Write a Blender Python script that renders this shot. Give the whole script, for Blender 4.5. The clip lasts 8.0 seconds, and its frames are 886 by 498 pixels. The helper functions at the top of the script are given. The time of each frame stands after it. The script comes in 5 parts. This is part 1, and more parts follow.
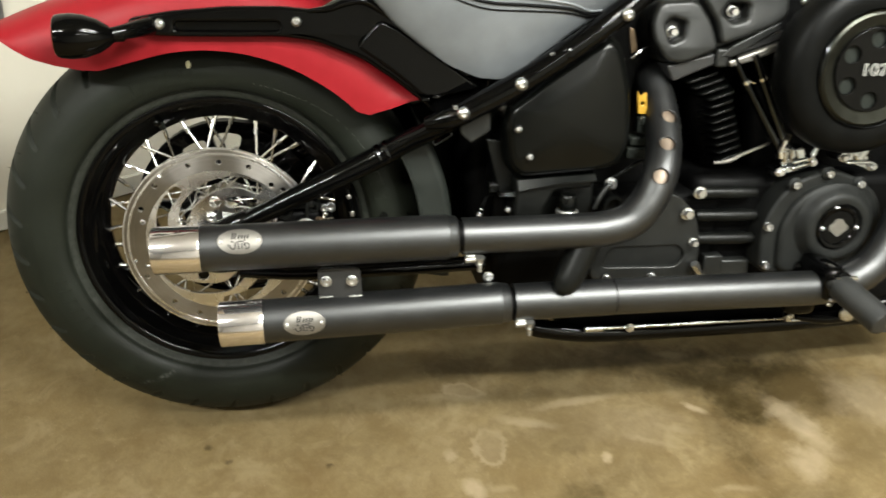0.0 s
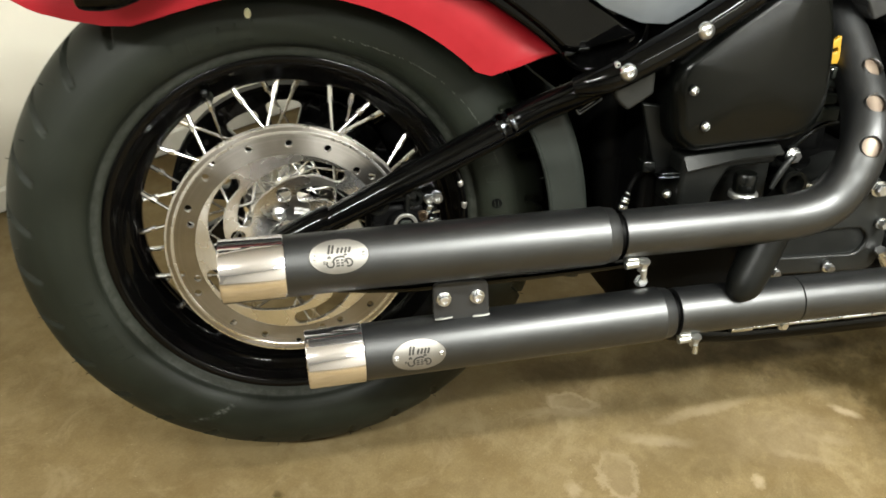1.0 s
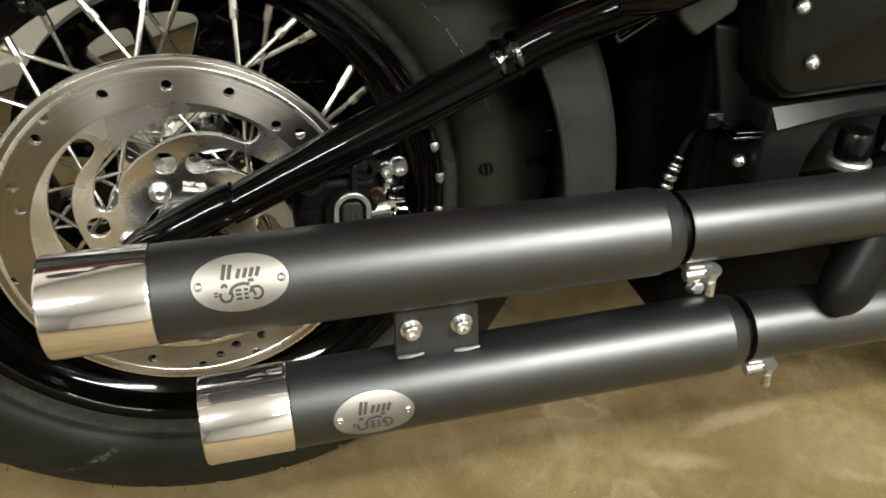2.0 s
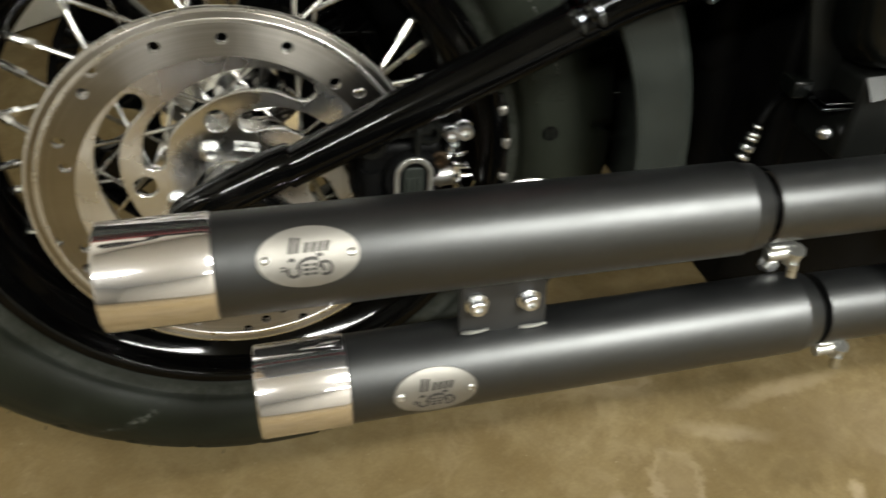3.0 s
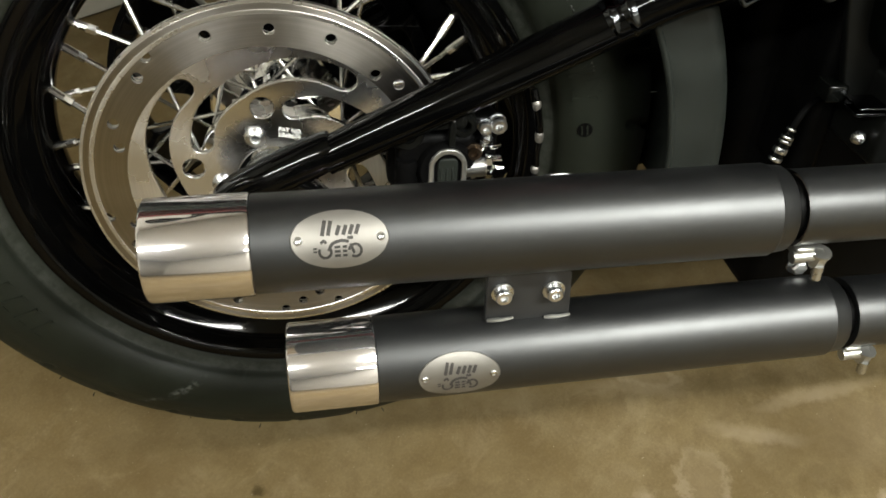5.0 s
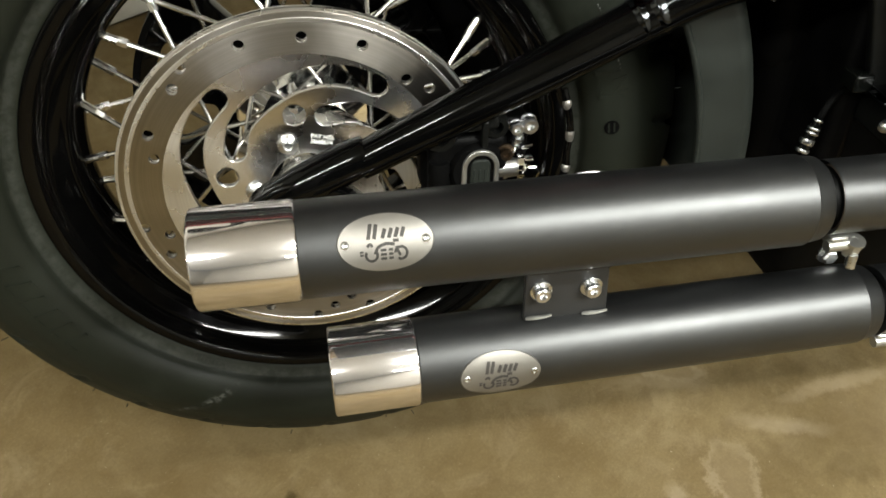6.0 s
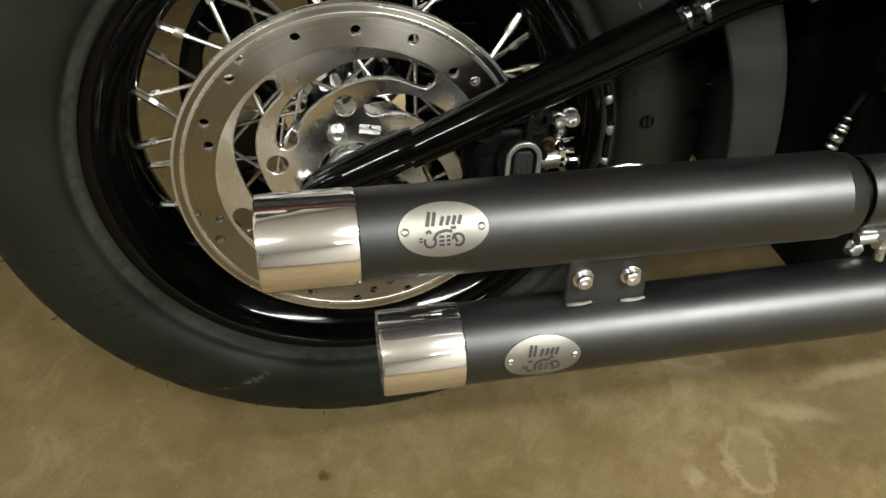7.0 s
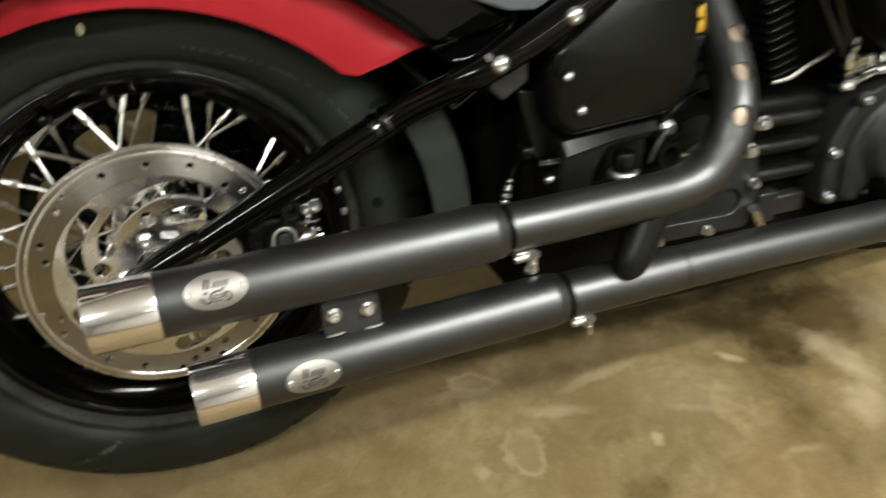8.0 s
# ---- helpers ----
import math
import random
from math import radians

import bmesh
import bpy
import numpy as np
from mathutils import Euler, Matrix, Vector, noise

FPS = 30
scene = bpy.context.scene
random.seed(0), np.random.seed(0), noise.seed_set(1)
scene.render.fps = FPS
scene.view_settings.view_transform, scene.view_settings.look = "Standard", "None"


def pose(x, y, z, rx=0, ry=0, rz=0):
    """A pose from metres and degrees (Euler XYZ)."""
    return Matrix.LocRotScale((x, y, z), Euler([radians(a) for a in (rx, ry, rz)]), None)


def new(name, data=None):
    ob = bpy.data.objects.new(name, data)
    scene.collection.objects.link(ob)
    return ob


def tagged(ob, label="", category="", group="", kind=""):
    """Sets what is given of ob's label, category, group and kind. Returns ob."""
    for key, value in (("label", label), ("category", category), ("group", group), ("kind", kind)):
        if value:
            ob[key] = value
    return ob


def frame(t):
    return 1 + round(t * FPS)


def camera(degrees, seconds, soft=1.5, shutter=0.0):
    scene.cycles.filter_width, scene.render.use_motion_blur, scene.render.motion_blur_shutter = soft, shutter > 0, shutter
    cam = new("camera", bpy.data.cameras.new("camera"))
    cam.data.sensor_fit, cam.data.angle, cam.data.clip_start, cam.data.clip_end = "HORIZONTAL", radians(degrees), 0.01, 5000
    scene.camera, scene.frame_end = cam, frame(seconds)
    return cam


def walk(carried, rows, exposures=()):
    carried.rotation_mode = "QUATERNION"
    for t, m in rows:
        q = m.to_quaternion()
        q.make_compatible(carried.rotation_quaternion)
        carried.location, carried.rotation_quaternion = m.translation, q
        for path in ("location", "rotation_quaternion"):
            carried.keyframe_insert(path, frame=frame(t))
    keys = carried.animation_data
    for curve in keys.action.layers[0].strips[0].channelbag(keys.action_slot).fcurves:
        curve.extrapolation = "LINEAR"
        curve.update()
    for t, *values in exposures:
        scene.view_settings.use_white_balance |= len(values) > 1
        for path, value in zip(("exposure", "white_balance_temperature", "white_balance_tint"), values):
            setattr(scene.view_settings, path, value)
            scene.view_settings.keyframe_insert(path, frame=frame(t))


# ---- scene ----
cam = camera(55.99, 8.0, soft=1.6, shutter=0.3)
PATH = [
    (0.0, 0.1466, -1.1568, 1.0902, -7.841, -35.337, -3.591),
    (0.5, 0.0329, -0.9758, 1.0209, -7.889, -36.174, -3.668),
    (1.0, -0.0044, -0.8519, 0.9761, -10.669, -39.694, -3.453),
    (1.5, 0.0325, -0.6953, 0.8941, -12.619, -43.052, -4.414),
    (1.7, 0.0500, -0.6284, 0.8590, -12.859, -44.323, -4.658),
    (2.8, 0.0559, -0.5264, 0.8078, -12.760, -49.922, -6.311),
    (3.0, 0.0201, -0.5225, 0.8133, -11.557, -50.293, -5.905),
    (3.5, -0.0185, -0.5100, 0.8082, -6.647, -51.601, -3.600),
    (4.0, -0.0029, -0.5222, 0.8058, -6.944, -52.160, -4.300),
    (4.5, 0.0155, -0.5331, 0.8124, -7.593, -52.653, -4.568),
    (4.7, 0.0252, -0.5421, 0.8217, -7.031, -51.916, -4.820),
    (5.8, 0.0338, -0.5330, 0.8305, -9.752, -50.426, -3.982),
    (6.0, 0.0009, -0.5409, 0.8282, -9.120, -50.693, -3.742),
    (6.5, 0.0057, -0.5468, 0.8252, -8.793, -50.909, -4.928),
    (7.0, -0.0406, -0.5510, 0.8433, -8.786, -51.444, -4.514),
    (7.5, -0.0085, -0.6042, 0.8839, -10.107, -50.091, -3.777),
    (8.0, 0.0120, -0.7803, 1.0046, -20.494, -43.013, -4.281),
]
walk(cam, [(t, pose(x, y, z, 90 + pitch, roll, yaw)) for t, x, y, z, yaw, pitch, roll in PATH],
     exposures=((0.0, 0.0), (0.5, 0.22), (1.0, 0.24), (1.5, 0.15), (3.0, -0.30), (3.5, -0.24), (4.5, -0.47), (6.0, -0.22), (6.5, -0.24), (7.0, -0.38), (7.5, -0.42), (8.0, -0.26)))
LEAN = radians(14.670)

# ---- world and light ----
world = bpy.data.worlds.new("world")
world.use_nodes = True
scene.world = world
world.node_tree.nodes["Background"].inputs[0].default_value = (0.02, 0.02, 0.02, 1)

ROOM = pose(-0.55, 0.482, 0, 0, 0, 31)      # local x along the back wall, local y away from the camera
CEIL = 2.6


def area(name, m, sx, sy, watts, colour):
    d = bpy.data.lights.new(name, "AREA")
    d.shape, d.size, d.size_y, d.energy, d.color = "RECTANGLE", sx, sy, watts, colour
    ob = new(name, d)
    ob.matrix_world = m
    return ob


LAMP_COLOUR = (0.985, 1.0, 0.94)
LAMP_X, LAMP_LEN = 1.32, 1.45
LAMP_ROWS = (-1.10, -1.58)
# The last two battens are added fill, unseen; the rows follow the reflections.
LAMPS = [(pose(LAMP_X, y, CEIL), 112) for y in LAMP_ROWS] + [(pose(1.30, -2.8, CEIL), 28), (pose(-1.55, -1.7, CEIL), 130)]
for m, watts in LAMPS:
    area("tube_light", m @ pose(0, 0, -0.180), LAMP_LEN, 0.10, watts, LAMP_COLOUR)
    area("tube_light", m @ pose(0, 0, -0.120, 180, 0, 0), LAMP_LEN, 0.10, 0.16 * watts, LAMP_COLOUR)


# ---- materials ----
def material(name):
    m = bpy.data.materials.new(name)
    m.use_nodes = True
    nt = m.node_tree
    return m, nt, nt.nodes["Principled BSDF"]


def node(nt, kind, **inputs):
    n = nt.nodes.new(kind)
    for k, v in inputs.items():
        n.inputs[k.replace("_", " ")].default_value = v
    return n


def noise_node(nt, scale, detail=4.0, rough=0.55, coords=None, distortion=0.0):
    n = node(nt, "ShaderNodeTexNoise", Scale=scale, Detail=detail, Roughness=rough, Distortion=distortion)
    if coords is None:
        coords = nt.nodes.new("ShaderNodeTexCoord").outputs["Object"]
    nt.links.new(coords, n.inputs["Vector"])
    return n.outputs["Fac"]


def ramp(nt, fac, stops):
    r = nt.nodes.new("ShaderNodeValToRGB")
    els = r.color_ramp.elements
    while len(els) < len(stops):
        els.new(0.5)
    for e, (p, c) in zip(els, stops):
        e.position = p
        e.color = (c, c, c, 1) if isinstance(c, (int, float)) else (*c, 1)
    nt.links.new(fac, r.inputs[0])
    return r.outputs[0]


def mix(nt, fac, a, b, mode="MIX"):
    m = nt.nodes.new("ShaderNodeMix")
    m.data_type, m.blend_type = "RGBA", mode
    for sock, v in ((m.inputs[0], fac), (m.inputs[6], a), (m.inputs[7], b)):
        if isinstance(v, bpy.types.NodeSocket):
            nt.links.new(v, sock)
        elif isinstance(v, (int, float)):
            sock.default_value = v if sock == m.inputs[0] else (v, v, v, 1)
        else:
            sock.default_value = (*v, 1)
    return m.outputs[2]


def bump(nt, bsdf, height, strength, dist=0.001):
    b = node(nt, "ShaderNodeBump", Strength=strength, Distance=dist)
    nt.links.new(height, b.inputs["Height"])
    nt.links.new(b.outputs[0], bsdf.inputs["Normal"])


def surface(name, c1, c2, rough, rough_var=0.06, metal=0.0, scale=25.0, fine=400.0, relief=0.15, coat=0.0, spec=0.5):
    """A painted, moulded or metal surface: two tones in cloudy patches, uneven gloss, fine relief."""
    m, nt, b = material(name)
    big = noise_node(nt, scale)
    small = noise_node(nt, fine, 3.0)
    col = mix(nt, ramp(nt, big, [(0.35, 0.0), (0.65, 1.0)]), c1, c2)
    nt.links.new(col, b.inputs["Base Color"])
    r = ramp(nt, big, [(0.3, max(0.02, rough - rough_var)), (0.7, rough + rough_var)])
    nt.links.new(r, b.inputs["Roughness"])
    b.inputs["Metallic"].default_value = metal
    b.inputs["Specular IOR Level"].default_value = spec
    if coat:
        b.inputs["Coat Weight"].default_value = coat
        b.inputs["Coat Roughness"].default_value = 0.06
    if relief:
        bump(nt, b, small, relief, 0.0006)
    return m


CASTING = surface("satin_black_casting", (0.0060, 0.0064, 0.0060), (0.0090, 0.0095, 0.0088), 0.40, 0.05, relief=0.16, fine=900, spec=0.30)
# Light on the muffler bracket and rocker bands is put into this colour.
LIT_BLACK = surface("lit_black_steel", (0.012, 0.012, 0.012), (0.017, 0.017, 0.017), 0.45, 0.05, relief=0.15, spec=0.35)
GLOSS = surface("gloss_black_paint", (0.0007, 0.0007, 0.0007), (0.0011, 0.0011, 0.0011), 0.06, 0.01, relief=0.0, spec=0.15)
SATIN = surface("satin_black_coating", (0.0020, 0.0022, 0.0022), (0.0030, 0.0032, 0.0032), 0.405, 0.025, metal=0.0, relief=0.14, fine=1100, spec=0.72)
WRINKLE = surface("black_wrinkle_coating", (0.0022, 0.0024, 0.0022), (0.004, 0.0043, 0.0038), 0.36, 0.05, relief=0.25, fine=1400, spec=0.15)
PLASTIC = surface("black_moulded_plastic", (0.0010, 0.0012, 0.0010), (0.0017, 0.0019, 0.0016), 0.25, 0.02, relief=0.06, fine=900, spec=0.19)
GREY_PLASTIC = surface("dark_grey_plastic", (0.0105, 0.0122, 0.0104), (0.0140, 0.0162, 0.0138), 0.5, 0.06, relief=0.15, fine=900, spec=0.11)
GUARD_PLASTIC = surface("grey_guard_plastic", (0.0090, 0.0108, 0.0092), (0.0118, 0.0140, 0.0119), 0.48, 0.06, relief=0.12, fine=700, spec=0.26)
CAM_BLACK = surface("dull_black_casting", (0.0062, 0.0066, 0.0062), (0.0092, 0.0098, 0.0090), 0.52, 0.05, relief=0.22, fine=1000, spec=0.17)
TRIM = surface("satin_dark_trim", (0.030, 0.031, 0.026), (0.040, 0.041, 0.035), 0.34, 0.05, metal=1.0, relief=0.05)
SCUFF = surface("scuffed_rubber", (0.030, 0.032, 0.028), (0.075, 0.078, 0.068), 0.6, 0.05, relief=0.1, scale=300, spec=0.2)
GREY_INK = surface("grey_print", (0.30, 0.30, 0.28), (0.36, 0.36, 0.34), 0.5, relief=0.0)
AIR_BLACK = surface("matt_black_air_cover", (0.0016, 0.0017, 0.0016), (0.0026, 0.0027, 0.0025), 0.40, 0.05, relief=0.16, fine=1200, spec=0.07)
# Near-black for the lower fins, with their shade in the colour.
SHADED_FIN = surface("black_fin_coating_shaded", (0.0010, 0.0011, 0.0010), (0.0018, 0.0019, 0.0017), 0.36, 0.05, relief=0.15, fine=1400, spec=0.15)
# Near-black: the shade behind and between parts is put into this colour.
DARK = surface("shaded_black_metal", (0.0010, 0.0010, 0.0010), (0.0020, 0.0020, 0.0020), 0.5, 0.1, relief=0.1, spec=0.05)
RED = surface("matt_red_paint", (0.158, 0.0046, 0.0076), (0.180, 0.0058, 0.0096), 0.46, 0.03, relief=0.03, fine=1500, spec=0.17)
SEAT = surface("grey_black_vinyl", (0.092, 0.099, 0.105), (0.110, 0.118, 0.125), 0.40, 0.04, relief=0.3, fine=1100)
SPOKE = surface("stainless_spoke", (0.62, 0.61, 0.59), (0.72, 0.71, 0.69), 0.24, 0.06, metal=1.0, relief=0.06)
CHROME = surface("chrome", (0.80, 0.80, 0.80), (0.86, 0.86, 0.85), 0.06, 0.02, metal=1.0, relief=0.02)
POLISHED = surface("polished_steel", (0.80, 0.772, 0.815), (0.86, 0.83, 0.875), 0.06, 0.02, metal=1.0, relief=0.09, fine=38, scale=40)
ZINC = surface("zinc_plate", (0.46, 0.47, 0.48), (0.58, 0.58, 0.58), 0.27, 0.06, metal=1.0, relief=0.2, fine=500)
TANSTEEL = surface("heat_tinted_steel", (0.105, 0.076, 0.056), (0.18, 0.140, 0.104), 0.45, 0.08, metal=0.5, relief=0.1)
LIFTER_CHROME = surface("greasy_chrome", (0.42, 0.44, 0.46), (0.60, 0.62, 0.64), 0.10, 0.04, metal=1.0, relief=0.1, scale=120)
ALLOY = surface("cast_alloy", (0.30, 0.30, 0.28), (0.40, 0.40, 0.38), 0.35, 0.08, metal=0.9, relief=0.25, fine=700)
BLACK_CHROME = surface("black_chrome", (0.034, 0.036, 0.039), (0.050, 0.053, 0.056), 0.14, 0.03, metal=1.0, relief=0.02)
BRASS = surface("yellow_brass", (0.085, 0.062, 0.042), (0.115, 0.085, 0.058), 0.35, 0.05, metal=1.0, relief=0.1)
BADGE = surface("brushed_badge_steel", (0.20, 0.19, 0.174), (0.25, 0.238, 0.218), 0.46, 0.06, metal=0.9, relief=0.22, fine=1600)
INK = surface("badge_cutout", (0.022, 0.020, 0.018), (0.034, 0.031, 0.028), 0.5, relief=0.0, spec=0.3)
LENS = surface("smoked_lens", (0.05, 0.012, 0.008), (0.07, 0.018, 0.01), 0.12, 0.03, relief=0.0, coat=0.5)
YELLOW = surface("yellow_plastic", (0.30, 0.165, 0.009), (0.35, 0.20, 0.012), 0.45, relief=0.05)
CREAM_MARK = surface("cream_paint_dot", (0.62, 0.62, 0.42), (0.68, 0.68, 0.48), 0.6, relief=0.1)
WHITE_INK = surface("white_print", (0.7, 0.7, 0.68), (0.76, 0.76, 0.74), 0.5, relief=0.0)

SATIN.node_tree.nodes["Principled BSDF"].inputs["Specular Tint"].default_value = (0.98, 0.99, 1.0, 1)


def add_haze(m, rough, share):
    """Fine polishing scratches: a second, broader reflection laid into a polished metal."""
    nt = m.node_tree
    sharp = nt.nodes["Principled BSDF"]
    soft = nt.nodes.new("ShaderNodeBsdfPrincipled")
    soft.inputs["Base Color"].default_value = (0.84, 0.82, 0.81, 1)
    soft.inputs["Metallic"].default_value, soft.inputs["Roughness"].default_value = 1.0, rough
    blend = nt.nodes.new("ShaderNodeMixShader")
    blend.inputs[0].default_value = share
    nt.links.new(sharp.outputs[0], blend.inputs[1])
    nt.links.new(soft.outputs[0], blend.inputs[2])
    nt.links.new(blend.outputs[0], nt.nodes["Material Output"].inputs["Surface"])


add_haze(POLISHED, 0.45, 0.10)


def brushed_disc(name, c1, c2, rough, aniso, turn):
    """Turned steel: fine rings, with a gloss drawn out along (turn 0) or across (turn 0.25) the rings."""
    m, nt, b = material(name)
    geo = nt.nodes.new("ShaderNodeTexCoord").outputs["Object"]
    sep = nt.nodes.new("ShaderNodeSeparateXYZ")
    nt.links.new(geo, sep.inputs[0])
    comb = nt.nodes.new("ShaderNodeCombineXYZ")
    nt.links.new(sep.outputs[0], comb.inputs[0])
    nt.links.new(sep.outputs[2], comb.inputs[1])
    ln = nt.nodes.new("ShaderNodeVectorMath")
    ln.operation = "LENGTH"
    nt.links.new(comb.outputs[0], ln.inputs[0])
    ring = nt.nodes.new("ShaderNodeCombineXYZ")
    nt.links.new(ln.outputs["Value"], ring.inputs[0])
    lines = noise_node(nt, 420, 3.0, coords=ring.outputs[0])
    cloud = noise_node(nt, 30)
    col = mix(nt, ramp(nt, cloud, [(0.3, 0), (0.7, 1)]), c1, c2)
    col = mix(nt, ramp(nt, lines, [(0.35, 0.0), (0.65, 0.38)]), col, tuple(0.62 * v for v in c1))
    nt.links.new(col, b.inputs["Base Color"])
    b.inputs["Metallic"].default_value = 1.0
    b.inputs["Anisotropic"].default_value = aniso
    b.inputs["Anisotropic Rotation"].default_value = turn
    tan = nt.nodes.new("ShaderNodeTangent")
    tan.direction_type, tan.axis = "RADIAL", "Y"
    nt.links.new(tan.outputs[0], b.inputs["Tangent"])
    nt.links.new(ramp(nt, cloud, [(0.3, rough - 0.03), (0.7, rough + 0.03)]), b.inputs["Roughness"])
    return m


DISC = brushed_disc("polished_carrier_steel", (0.62, 0.61, 0.60), (0.70, 0.69, 0.68), 0.27, 0.80, 0.0)
SWEPT = brushed_disc("swept_brake_steel", (0.265, 0.248, 0.228), (0.325, 0.306, 0.284), 0.33, 0.90, 0.25)


def rubber():
    m, nt, b = material("tyre_rubber")
    big = noise_node(nt, 9, 5.0)
    fine = noise_node(nt, 700, 3.0)
    scuff = ramp(nt, noise_node(nt, 34, 6.0, 0.7, distortion=1.5), [(0.62, 0.0), (0.78, 0.5)])
    col = mix(nt, ramp(nt, big, [(0.35, 0), (0.65, 1)]), (0.0050, 0.0062, 0.0040), (0.0074, 0.0090, 0.0060))
    col = mix(nt, scuff, col, (0.016, 0.018, 0.016))
    co = nt.nodes.new("ShaderNodeTexCoord").outputs["Object"]
    for x, z, rx, rz, turn, amount in ((-0.138, -0.244, 0.014, 0.0032, -20, 0.42), (-0.105, -0.232, 0.030, 0.006, -28, 0.22)):
        mp = nt.nodes.new("ShaderNodeMapping")
        mp.vector_type = "TEXTURE"
        mp.inputs["Location"].default_value = (x, -0.07, z)
        mp.inputs["Rotation"].default_value = (0, radians(turn), 0)
        mp.inputs["Scale"].default_value = (rx, 0.03, rz)
        nt.links.new(co, mp.inputs["Vector"])
        ln = nt.nodes.new("ShaderNodeVectorMath")
        ln.operation = "LENGTH"
        nt.links.new(mp.outputs[0], ln.inputs[0])
        chalk = mix(nt, ramp(nt, noise_node(nt, 220, 4.0), [(0.45, 0.0), (0.6, 1.0)]), 0.0, ramp(nt, ln.outputs["Value"], [(0.2, amount), (1.0, 0.0)]))
        col = mix(nt, chalk, col, (0.20, 0.21, 0.19))
    flat = nt.nodes.new("ShaderNodeVectorMath")
    flat.operation = "MULTIPLY"
    flat.inputs[1].default_value = (1, 0, 1)
    nt.links.new(co, flat.inputs[0])
    rad = nt.nodes.new("ShaderNodeVectorMath")
    rad.operation = "LENGTH"
    nt.links.new(flat.outputs[0], rad.inputs[0])
    band = ramp(nt, rad.outputs["Value"], [(0.2185, 0.0), (0.2200, 1.0), (0.2272, 1.0), (0.2285, 0.0)])
    worn = mix(nt, 1.0, band, ramp(nt, noise_node(nt, 130, 7.0, 0.72), [(0.36, 0.05), (0.60, 0.8)]), "MULTIPLY")
    col = mix(nt, worn, col, (0.026, 0.028, 0.024))
    streak = ramp(nt, noise_node(nt, 16, 6.0, 0.7, None, 0.8), [(0.52, 0.0), (0.72, 0.45)])
    col = mix(nt, streak, col, (0.0095, 0.0118, 0.0085))
    nt.links.new(col, b.inputs["Base Color"])
    nt.links.new(ramp(nt, big, [(0.3, 0.46), (0.7, 0.58)]), b.inputs["Roughness"])
    b.inputs["Specular IOR Level"].default_value = 0.18
    bump(nt, b, fine, 0.2, 0.0006)
    return m


RUBBER = rubber()


def vinyl_peg():
    return surface("footpeg_rubber", (0.008, 0.0085, 0.008), (0.012, 0.0125, 0.012), 0.55, 0.05, relief=0.3, fine=600)


PEG_RUBBER = vinyl_peg()


